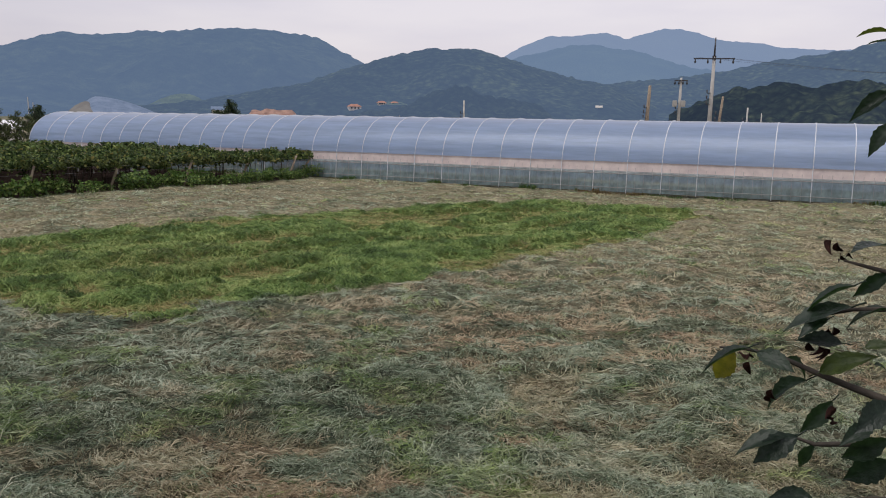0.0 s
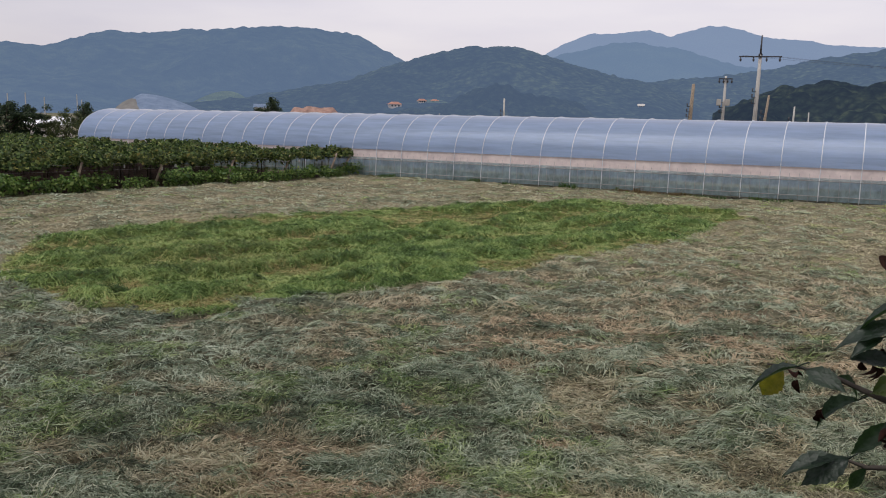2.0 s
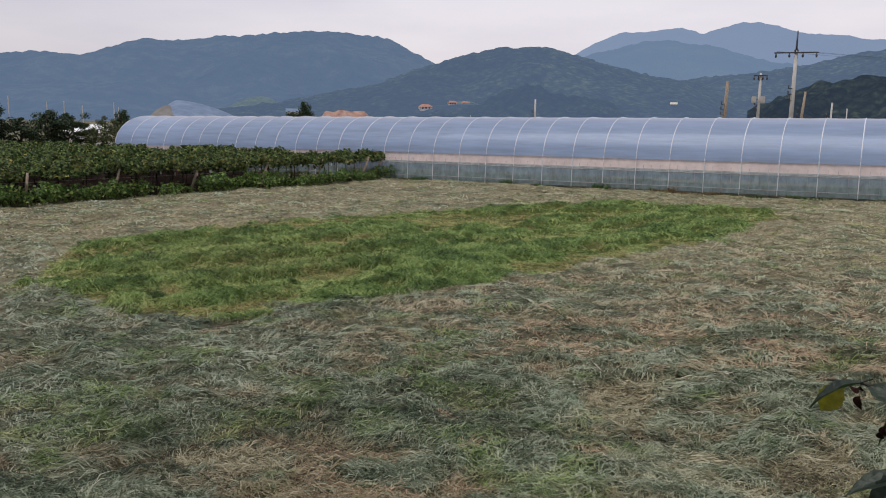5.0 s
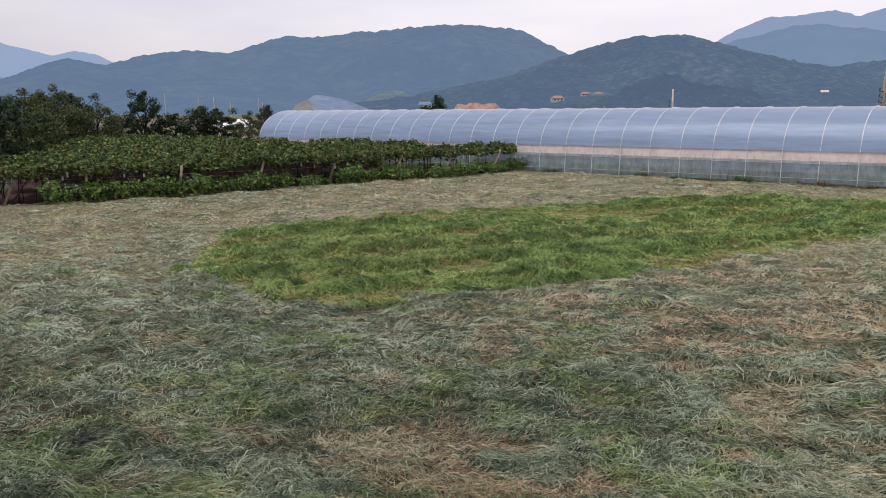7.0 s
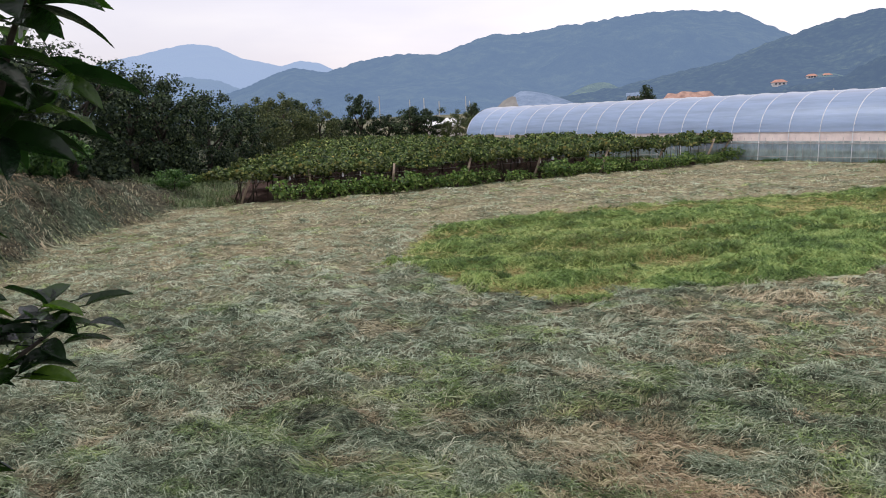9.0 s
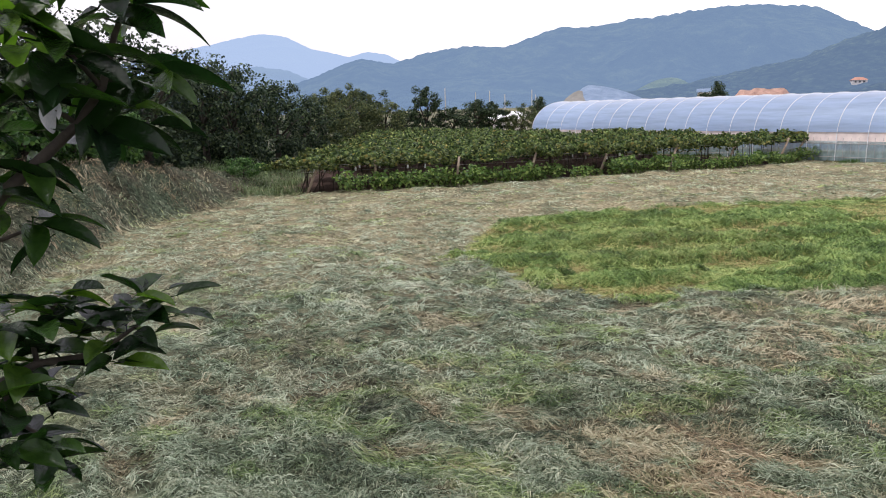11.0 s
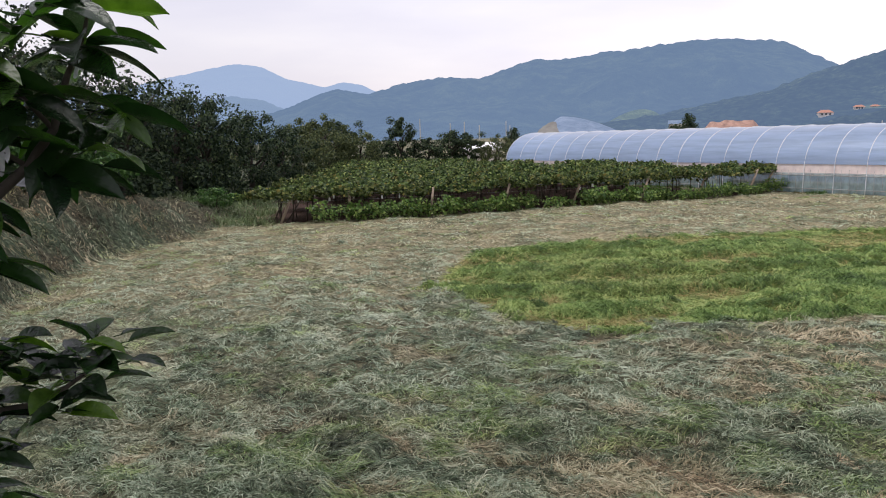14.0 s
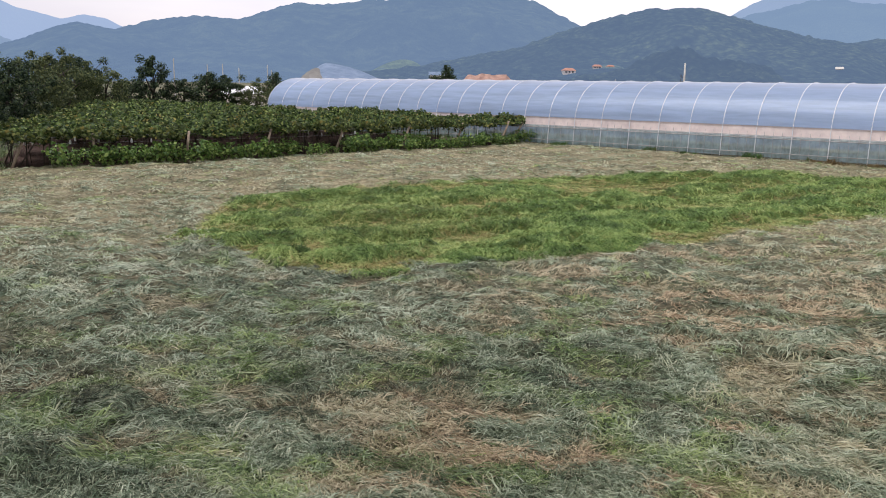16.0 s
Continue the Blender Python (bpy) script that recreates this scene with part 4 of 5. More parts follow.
def build_vines():
    rng = np.random.default_rng(12)

    def canopy(n, share, size):
        pts = np.stack([(rng.random(n) - 0.5) * 3.3, (rng.random(n) - 0.5) * 3.3, 1.17 + 0.32 * rng.random(n) ** 0.8], -1)
        pts[:, 2] += 0.62 * (vnoise(pts[:, 0] + 9, pts[:, 1], 0.62, 3) - 0.55) + 0.25 * (vnoise(pts[:, 0] + 9, pts[:, 1], 0.28, 4) - 0.5) - 0.08 * (np.hypot(pts[:, 0], pts[:, 1]) / 2) ** 2
        pts[:, 2] = np.maximum(pts[:, 2], 1.08 + 0.1 * rng.random(n))
        hang = rng.random(n) < share
        pts[hang, 2] -= 0.30 * rng.random(hang.sum()) ** 1.3
        return leaf_cloud("crown", pts, size * (1 + 0.8 * rng.random(n)), M_VINE, rng, normals=np.array([0, 0, 0.8]), droop=0.15, aspect=1.3)

    crown, crown_back = canopy(3000, 0.04, 0.105), canopy(1000, 0.02, 0.145)
    trunk = tube("trunk", [(0, 0, -0.05), (0.05, 0.02, 0.5), (-0.03, 0.04, 0.95), (0.1, 0, 1.25)], [0.035, 0.028, 0.024, 0.018], M_BARK, 6)
    arms = [tube("cane", [(-0.03, 0.04, 0.95), (-0.6, 0.2, 1.22), (-1.4, 0.1, 1.28)], [0.02, 0.015, 0.008], M_BARK, 5),
            tube("cane", [(0.1, 0, 1.2), (0.7, -0.3, 1.26), (1.4, -0.1, 1.3)], [0.018, 0.014, 0.008], M_BARK, 5)]
    proto = None
    for q in np.arange(1.3, 46, 2.7):
        for s in np.arange(0.6, 30, 2.7):
            x, y = vine_line(s, q)
            if not in_vineyard(np.array([x]), np.array([y]))[0] or (x + 28.5) * 0.757 + (y - 23.6) * 0.654 < (0.3 if q < 2 else 1.8):
                continue
            m = Matrix.Translation((x, y, 0)) @ Matrix.Rotation(rng.integers(0, 4) * math.pi / 2 + 0.5, 4, "Z")
            if proto is None:
                proto = tagged(new("grape_vine"), "grape vine with yellowing green leaves on a wire trellis", "grapevine", "grape vines on the trellis")
                child("trunk", trunk, proto)
                child("crown", crown, proto)
                for arm in arms:
                    child("cane", arm, proto)
                proto.matrix_basis = m
                v = proto
            else:
                v = copy_thing(proto, m)
            left = (x + 28.5) * 0.757 + (y - 23.6) * 0.654
            if q > 7 and left > 3:
                next(c for c in v.children if c.name.startswith("crown")).data = crown_back
            v.matrix_basis = m @ Matrix.Diagonal((1, 1, 0.92 + 0.2 * rng.random(), 1))
    # trellis
    trellis = tagged(new("grape_trellis"), "low grape trellis of weathered leaning posts and wires", "trellis")
    post = tube("post", [(0, 0, -0.1), (0, 0, 0.7), (0, 0, 1.36)], [0.062, 0.06, 0.055], M_POST, 8)
    for s, lean in ((0.2, 24), (3.3, -2), (7.0, 8), (10.6, 18), (14.4, 24), (18.6, 24), (22.6, 26), (26.6, 28), (27.6, 40)):
        x, y = vine_line(s, -0.2)
        child("post", post, trellis, m=Matrix.Translation((x, y, 0)) @ Matrix.Rotation(-0.515, 4, "Z") @ Matrix.Rotation(radians(lean), 4, "X").inverted() @ Matrix.Diagonal((1, 1, 1.0 / math.cos(radians(lean)), 1)))
    brace = tube("brace", [(0, 0, -0.05), (0, 0, 0.7), (0, 0, 1.45)], [0.03, 0.028, 0.025], M_BARK, 7)
    for s, q, turn, lean in ((0.5, 0.1, 0.9, 34), (0.9, 0.5, -0.6, 22), (0.3, 1.6, 1.5, 30), (1.6, 0.0, -0.5, 30)):
        child("brace", brace, trellis, m=Matrix.Translation((*vine_line(s, q), 0)) @ Matrix.Rotation(turn, 4, "Z") @ Matrix.Rotation(radians(lean), 4, "Y"))
    for z in (0.95, 1.22):
        child("wire", tube("wire", [(*vine_line(s, 0.1), z) for s in np.arange(0, 29, 2.0)], 0.004, M_GREY, 4), trellis)
    for q in (4.0, 8.0):
        child("wire", tube("wire", [(*vine_line(s, q), 1.22) for s in np.arange(0, 27, 3.0)], 0.004, M_GREY, 4), trellis)
    prop = tube("prop", [(0, 0, -0.05), (0.01, 0.01, 0.6), (0, 0.02, 1.2)], 0.02, M_BARK, 5)
    for i in range(64):
        x, y = vine_line(0.4 + 27 * rng.random(), 0.25 + 2.2 * rng.random())
        child("prop", prop, trellis, m=Matrix.Translation((x, y, 0)) @ Matrix.Rotation(0.12 * rng.normal(), 4, "X"))
    # row of bean plants at the foot
    n = 150
    u = rng.random(n) ** 0.8
    shoot = rng.integers(0, 5, n)
    ring = (0.05 + 0.17 * (shoot > 0)) * (0.4 + 0.9 * u)
    pts = np.stack([np.cos(shoot * 1.57) * ring + rng.normal(size=n) * 0.075, np.sin(shoot * 1.57) * ring + rng.normal(size=n) * 0.075, 0.05 + u * (0.72 - 0.07 * shoot)], -1)
    bean_crown = leaf_cloud("crown", pts, 0.075 + 0.075 * rng.random(n), M_BEAN, rng, normals=np.array([0, 0, 0.8]), droop=0.35, aspect=1.0)
    stem = joined("stem", [tube_arrays([(0, 0, -0.03), (0.02, 0.01, 0.35), (0.0, 0.03, 0.66)], [0.011, 0.009, 0.004], 5),
                           tube_arrays([(0.01, 0, 0.15), (0.16, 0.1, 0.45)], [0.006, 0.003], 4), tube_arrays([(0.01, 0, 0.2), (-0.16, -0.08, 0.5)], [0.006, 0.003], 4)], M_SHRUB)
    bean = None
    for s in np.arange(1.7, 29.6, 0.36):
        if 2.75 < s < 3.1 or 12.2 < s < 12.7 or 14.5 < s < 15.0:
            continue
        x, y = vine_line(s, -0.5 + 0.15 * rng.normal())
        k = 1.16 * (0.72 + 0.45 * rng.random()) * (0.65 if 12.7 <= s < 14.5 else 0.85 if s > 20 else 1.0)
        m = Matrix.Translation((x, y, float(ground_z(np.array([x]), np.array([y]))[0]) - 0.02)) @ Matrix.Rotation(rng.random() * 6.28, 4, "Z")
        if bean is None:
            bean = tagged(new("bean_plant"), "leafy green bean plant at the vineyard's edge", "bean plant", "bean plants along the vineyard")
            child("stem", stem, bean)
            child("crown", bean_crown, bean)
            b = bean
        else:
            b = copy_thing(bean, m)
        b.matrix_basis = m @ Matrix.Diagonal((k, k, k, 1))


    # paper bags round the grapes
    bag = None
    for i in range(18):
        s, q = 0.8 + 24 * rng.random() ** 2.0, 0.05 + 1.2 * rng.random()
        x, y = vine_line(s, q)
        m = Matrix.Translation((x, y, 0.94 + 0.18 * rng.random())) @ Matrix.Rotation(rng.random() * 6.28, 4, "Z")
        if bag is None:
            v = [(w * math.cos(a) * 1.0, w * math.sin(a) * 0.5, z) for z, w in ((0.10, 0.012), (0.07, 0.05), (0.0, 0.075), (-0.09, 0.08), (-0.13, 0.07)) for a in np.linspace(0, 2 * math.pi, 9)[:-1]]
            f = [[k * 8 + j, k * 8 + (j + 1) % 8, k * 8 + 8 + (j + 1) % 8, k * 8 + 8 + j] for k in range(4) for j in range(8)] + [list(range(32, 40))]
            bag = tagged(new("grape_bag", py_mesh("grape_bag", v, f, M_WHITE)), "white paper bag hung round a bunch of grapes", "paper bag", "paper bags in the vineyard")
            ob = bag
        else:
            ob = copy_thing(bag, m)
        ob.matrix_basis = m @ Matrix.Diagonal((0.8, 0.8, 0.8, 1))


build_vines()


# ---- distance: village, earthworks, poles ----
def bearing(az, far, z=0.0):
    return (-math.sin(radians(az)) * far, math.cos(radians(az)) * far, z)


def on_hill(name, az, el):
    """The place on a hill's slope that shows at that bearing and elevation."""
    azs, rs, zs = HILLS[name]
    j = int(np.argmin(abs(azs - az)))
    for k in range(len(rs)):
        if zs[k, j] >= EYE + rs[k] * math.tan(radians(el)):
            break
    return rs[k], zs[k, j]


def flat_mat(name, color, var=0.25, scale=0.3):
    return plain(name, [(0.3, tuple(c * (1 - var) for c in color)), (0.7, color)], scale, 0.8, 0, 0.1, 3.0)


M_ROOF = flat_mat("red_roof", (0.40, 0.20, 0.15))
M_WALL = flat_mat("pale_plaster", (0.75, 0.70, 0.66))
# earth, panels and fields with haze painted in as emission
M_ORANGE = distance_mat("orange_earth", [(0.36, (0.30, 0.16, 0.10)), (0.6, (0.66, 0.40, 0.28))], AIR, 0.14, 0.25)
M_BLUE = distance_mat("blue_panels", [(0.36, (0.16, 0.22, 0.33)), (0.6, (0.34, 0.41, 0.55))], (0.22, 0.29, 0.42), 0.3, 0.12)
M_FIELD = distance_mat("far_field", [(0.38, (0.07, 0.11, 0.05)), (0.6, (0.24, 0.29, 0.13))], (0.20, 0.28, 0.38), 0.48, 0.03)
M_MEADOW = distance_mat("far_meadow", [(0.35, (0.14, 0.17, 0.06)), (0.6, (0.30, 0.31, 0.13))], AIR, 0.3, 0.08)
M_GLASS = plain("dark_window", [(0.3, (0.03, 0.035, 0.04)), (0.7, (0.06, 0.07, 0.08))], 2, 0.15)


def house(az, far, z, wide, high, label):
    h = tagged(new("house"), label, "house", "village houses")
    h.matrix_basis = Matrix.Translation(bearing(az, far, z - 1.9)) @ Matrix.Rotation(radians(az + 12), 4, "Z")
    w, d, e = wide / 2, wide * 0.35, high * 0.6 + 1.0
    child("wall", joined("wall", [box_arrays(-w, -d, 0, w, d, e)], M_WALL, False), h, "pale plastered walls")
    o = 0.5
    rv = [(-w - o, -d - o, e - 0.2), (w + o, -d - o, e - 0.2), (w + o, d + o, e - 0.2), (-w - o, d + o, e - 0.2), (-w * 0.55, 0, e + high * 0.45), (w * 0.55, 0, e + high * 0.45)]
    child("roof", py_mesh("roof", rv, [[0, 1, 5, 4], [1, 2, 5], [2, 3, 4, 5], [3, 0, 4], [3, 2, 1, 0]], M_ROOF), h, "red tiled hip roof")
    for i in (-0.55, 0.0, 0.55):
        child("window", joined("window", [box_arrays(i * w - 0.6, -d - 0.06, e * 0.45, i * w + 0.6, -d + 0.05, e * 0.8, 0.02)], M_GLASS, False), h)


def drape(name, hill, a0, a1, e0, e1, mat, label, category, lift=2.0, n=14, slant=0.0):
    """A piece of land lying on a hill's slope."""
    rows = []
    for i in range(n):
        row = []
        for j in range(n):
            u, v = i / (n - 1), j / (n - 1)
            wob = 0.12 * math.sin(u * 7 + v * 3)
            a = a0 + (a1 - a0) * u
            e = e0 + (e1 - e0) * min(max(v * (1 - slant * u) + wob * v * (1 - v), 0), 1) * math.sin(math.pi * min(max(u, 0.02), 0.98)) ** 0.6
            r, z = on_hill(hill, a, e)
            row.append(bearing(a, r - lift * 2, EYE + (r - lift * 2) * math.tan(radians(e)) + lift * 0.2))
        rows.append(row)
    return tagged(new(name, grid_mesh(name, np.array(rows), mat)), label, category, kind="structure")


def mound(name, az, far, wide, high, mat, label, top=0.55, steps=3):
    """A terraced heap of bare earth with a flat top."""
    t = np.linspace(-1, 1, 61)
    rows = []
    for k, f in enumerate(np.linspace(0, 1, 12)):
        row = []
        for u in t:
            edge = np.clip((1 - abs(u)) / (1 - top), 0, 1)
            stair = (math.floor(f * steps) + min((f * steps % 1) * 2.2, 1)) / steps
            h = high * min(stair, 1) * edge * (0.85 + 0.3 * float(vnoise(u * wide, k, 6, 3)))
            a = az + math.degrees(u * wide / 2 / far)
            row.append(bearing(a, far + 30 * f + 3 * float(vnoise(u * wide, k * 4, 5, 8)), h - 0.4))
        rows.append(row)
    return tagged(new(name, grid_mesh(name, np.array(rows), mat, False)), label, "earthworks", kind="structure")


def build_distance():
    r, z = on_hill("backdrop_hill", 11.9, 0.62)
    house(11.9, r - 3, z, 10, 4.2, "white village house with a red roof on the wooded slope")
    r, z = on_hill("backdrop_hill", 10.0, 1.12)
    house(10.0, r - 3, z, 7, 3.0, "small white house with a red roof on the wooded slope")
    r, z = on_hill("backdrop_hill", 9.1, 1.15)
    house(9.1, r - 3, z, 6, 2.4, "low pale house with a red roof among trees")
    drape("field_far", "backdrop_hill", 8.2, 10.3, 1.05, 1.3, M_FIELD, "pale green clearing below the village houses", "field")
    drape("field_green", "backdrop_mountain", 21.8, 25.6, 0.5, 1.7, M_FIELD, "green terraced field on the mountain's foot", "field", 14.0, slant=0.5)
    drape("field_valley", "backdrop_right_hill", -5.0, -1.8, 0.2, 0.9, M_MEADOW, "yellow-green field at the hill's foot", "field")
    drape("field_slope", "backdrop_right_hill", -14.6, -13.0, 1.5, 2.1, M_MEADOW, "light green meadow on the right hill's slope", "field")
    mound("earth_mound", 17.5, 430, 33, 8.6, M_ORANGE, "terraced heap of bare orange earth", 0.62)
    # a slope covered with blue panels, with a brown cut at its side
    def lens(name, a0, a1, peak, e, far, mat, label, category, stripes=0):
        rows = []
        for k, f in enumerate(np.linspace(0, 1, 28)):
            row = []
            for a in np.linspace(a0, a1, 40):
                u = (a - a0) / (peak - a0) if a < peak else (a1 - a) / (a1 - peak)
                h = EYE + far * math.tan(radians(e)) * (1 - (1 - max(u, 0)) ** 1.7)
                row.append(bearing(a, far + 60 * f, -1 + (h + 1) * f ** 0.8 + (0.35 * (k % 2) if stripes else 0.5 * float(vnoise(a * 20, k, 3, 4)))))
            rows.append(row)
        return tagged(new(name, grid_mesh(name, np.array(rows), mat, False)), label, category, kind="structure")

    lens("solar_slope", 24.7, 30.0, 28.7, 1.3, 600, M_BLUE, "slope covered with rows of blue solar panels", "solar panels", 1)
    # the brown is greyed in its base colour to paint in haze
    lens("brown_slope", 28.5, 30.6, 29.3, 0.95, 590, flat_mat("brown_slope", (0.165, 0.16, 0.145), 0.4, 0.1), "brown cut slope beside the panels", "earthworks")
    # low blue-roofed shed and a pale building
    for az, far, w, h, m, lab in ((20.9, 420, 9, 7.6, M_BLUE, "low farm shed with a blue roof"), (-5.15, 560, 5, 0.5, M_CONC, "long pale building at the hill's foot")):
        s = tagged(new("farm_shed"), lab, "building")
        r, z = (far, 0.0) if az > 0 else on_hill("backdrop_hill", az, 1.0)
        s.matrix_basis = Matrix.Translation(bearing(az, r - 4, z - 0.5)) @ Matrix.Rotation(radians(az), 4, "Z")
        child("wall", joined("wall", [box_arrays(-w / 2, -4, 0, w / 2, 4, h, 0.1)], M_WALL, False), s)
        child("roof", py_mesh("roof", [(-w / 2 - 0.5, -4.6, h), (w / 2 + 0.5, -4.6, h), (w / 2 + 0.5, 0, h + 1.8), (-w / 2 - 0.5, 0, h + 1.8), (w / 2 + 0.5, 4.6, h), (-w / 2 - 0.5, 4.6, h)],
                              [[0, 1, 2, 3], [3, 2, 4, 5], [0, 3, 5], [1, 4, 2], [0, 5, 4, 1]], m), s)
    # white-roofed shelters behind the trees
    s = tagged(new("farm_building"), "white sheeted farm building behind the trees", "building")
    s.matrix_basis = Matrix.Translation(bearing(34.4, 100)) @ Matrix.Rotation(radians(40), 4, "Z")
    child("wall", joined("wall", [box_arrays(-2.2, -2, 0, 2.2, 2, 2.0, 0.05)], M_WALL, False), s)
    child("roof", py_mesh("roof", [(-2.5, -2.3, 2.0), (2.5, -2.3, 2.0), (2.5, 0, 2.9), (-2.5, 0, 2.9), (2.5, 2.3, 2.0), (-2.5, 2.3, 2.0)], [[0, 1, 2, 3], [3, 2, 4, 5], [0, 3, 5], [1, 4, 2], [0, 5, 4, 1]], M_WHITE), s)


build_distance()


def utility_pole(az, far, top, radius, label, arms=(), lean=0.0, mat=None, box=False):
    p = tagged(new("utility_pole"), label, "utility pole", "utility poles")
    p.matrix_basis = Matrix.Translation(bearing(az, far)) @ Matrix.Rotation(radians(az), 4, "Z") @ Matrix.Rotation(radians(lean), 4, "Y")
    child("shaft", tube("shaft", [(0, 0, -0.3), (0, 0, top * 0.5), (0, 0, top)], [radius, radius * 0.82, radius * 0.6], mat or M_CONC, 12), p)
    for z, w in arms:
        arm = child("crossarm", joined("crossarm", [box_arrays(-w, -0.22, z - 0.06, w, -0.1, z + 0.06, 0.01)], M_DARK, False), p)
        for x in np.linspace(-w * 0.92, w * 0.92, 4):
            child("insulator", tube("insulator", [(x, -0.16, z - 0.45), (x, -0.16, z - 0.3), (x, -0.16, z - 0.2), (x, -0.16, z - 0.05)], [0.05, 0.11, 0.07, 0.04], M_DARK, 8), arm)
    if box:
        for x in (-0.55, 0.35):
            child("transformer", joined("transformer", [box_arrays(x - 0.22, -0.65, top - 3.2, x + 0.28, -0.15, top - 2.5, 0.05)], M_CONC, False), p, "pale grey transformer box")
    for k in range(3):
        z = top * 0.55 + k * 0.55
        child("bracket", tube("bracket", [(-0.1, -0.2, z), (-0.42, -0.25, z), (-0.42, -0.25, z + 0.32)], [0.05, 0.05, 0.10], M_DARK, 6), p)
    return p


def build_poles():
    utility_pole(-12.5, 84, 10.2, 0.24, "tall concrete utility pole with a crossarm and wires", [(10.0, 1.9)], 0.6)
    mast = [(0, 0, 9.9), (0, 0, 12.0)]
    top = tagged(new("pole_mast"), "thin steel mast on a concrete utility pole", "mast")
    top.matrix_basis = Matrix.Translation(bearing(-12.5, 84)) @ Matrix.Rotation(radians(0.6), 4, "Y")
    child("tube", tube("tube", mast, [0.10, 0.06], M_DARK, 8), top)
    child("clamp", joined("clamp", [box_arrays(-0.16, -0.16, 9.9, 0.16, 0.16, 10.3, 0.03)], M_DARK, False), top)
    utility_pole(-8.35, 92, 7.8, 0.26, "thick weathered utility pole with side insulators", (), 2.2, M_POST)
    utility_pole(-10.5, 95, 8.8, 0.20, "concrete utility pole carrying transformer boxes", [(8.5, 0.7)], 0.5, None, True)
    utility_pole(-12.9, 80, 6.3, 0.16, "leaning wooden stay pole beside a utility pole", (), 5.0, M_POST)
    utility_pole(4.18, 110, 6.4, 0.17, "plain grey concrete pole behind the greenhouse", (), 0)
    utility_pole(-14.82, 90, 5.5, 0.13, "short pale post behind the greenhouse", (), 1)
    utility_pole(-15.75, 95, 5.0, 0.09, "thin pale post behind the greenhouse", (), 0)
    # slim white poles beyond the trees
    first = None
    for az, far, top in ((38.7, 120, 6.4), (36.57, 125, 5.75), (35.58, 125, 5.9), (34.52, 115, 5.2), (32.64, 130, 5.95), (32.37, 130, 5.2), (8.7, 120, 4.3)):
        m = Matrix.Translation(bearing(az, far))
        if first is None:
            first = tagged(new("white_pole"), "slim white pole standing beyond the trees", "pole", "slim white poles")
            child("shaft", tube("shaft", [(0, 0, 0), (0, 0, 0.5), (0, 0, 1)], [0.075, 0.07, 0.06], M_CONC, 8), first)
            child("base", tube("base", [(0, 0, 0), (0, 0, 0.02)], [0.16, 0.16], M_CONC, 8), first)
            ob = first
        else:
            ob = copy_thing(first, m)
        ob.matrix_basis = m @ Matrix.Diagonal((1, 1, top, 1))
    # overhead wires leaving the tall pole
    for k, x in enumerate((-1.7, 0.7, 1.7)):
        a, b = Vector(bearing(-12.5, 84, 10.1)) + Vector((x, 0.3 * x, 0)), Vector(bearing(-34, 120, 10.6)) + Vector((x, 0.3 * x, 0))
        pts = [a.lerp(b, t) + Vector((0, 0, -1.1 * math.sin(math.pi * t))) for t in np.linspace(0, 1, 24)]
        tagged(new("power_line", tube("power_line", pts, 0.009, M_DARK, 4)), "dark overhead wire sagging from the tall pole", "wire", "overhead wires")


build_poles()


# ---- branches beside the camera ----
def leaf_mesh(name, wide, curl, fold, mat, tooth=0.0, taper=0.75, n=9):
    """One leaf, 1 long along +x, with a stalk, folded at its midrib and curled down."""
    verts, faces = [], []
    for i in range(n):
        t = i / (n - 1)
        w = wide * (math.sin(math.pi * t ** 0.8) ** taper if 0 < t < 1 else 0.004) * (1 + tooth * (i % 2))
        x, z = t * (1 - 0.12 * curl * t), -curl * 0.32 * t * t
        verts += [(x, -w, z + fold * w), (x, -w * 0.5, z + fold * w * 0.35), (x, 0, z - 0.012), (x, w * 0.5, z + fold * w * 0.35), (x, w, z + fold * w * (1 + 0.2 * math.sin(9 * t)))]
    for i in range(n - 1):
        for j in range(4):
            a = i * 5 + j
            faces.append([a, a + 1, a + 6, a + 5])
    sv, sf = tube_arrays([(-0.18, 0, 0.03), (-0.08, 0, 0.02), (0.02, 0, -0.005)], [0.014, 0.012, 0.012], 5)
    o = len(verts)
    return py_mesh(name, verts + sv, faces + [[i + o for i in f] for f in sf], mat, True)


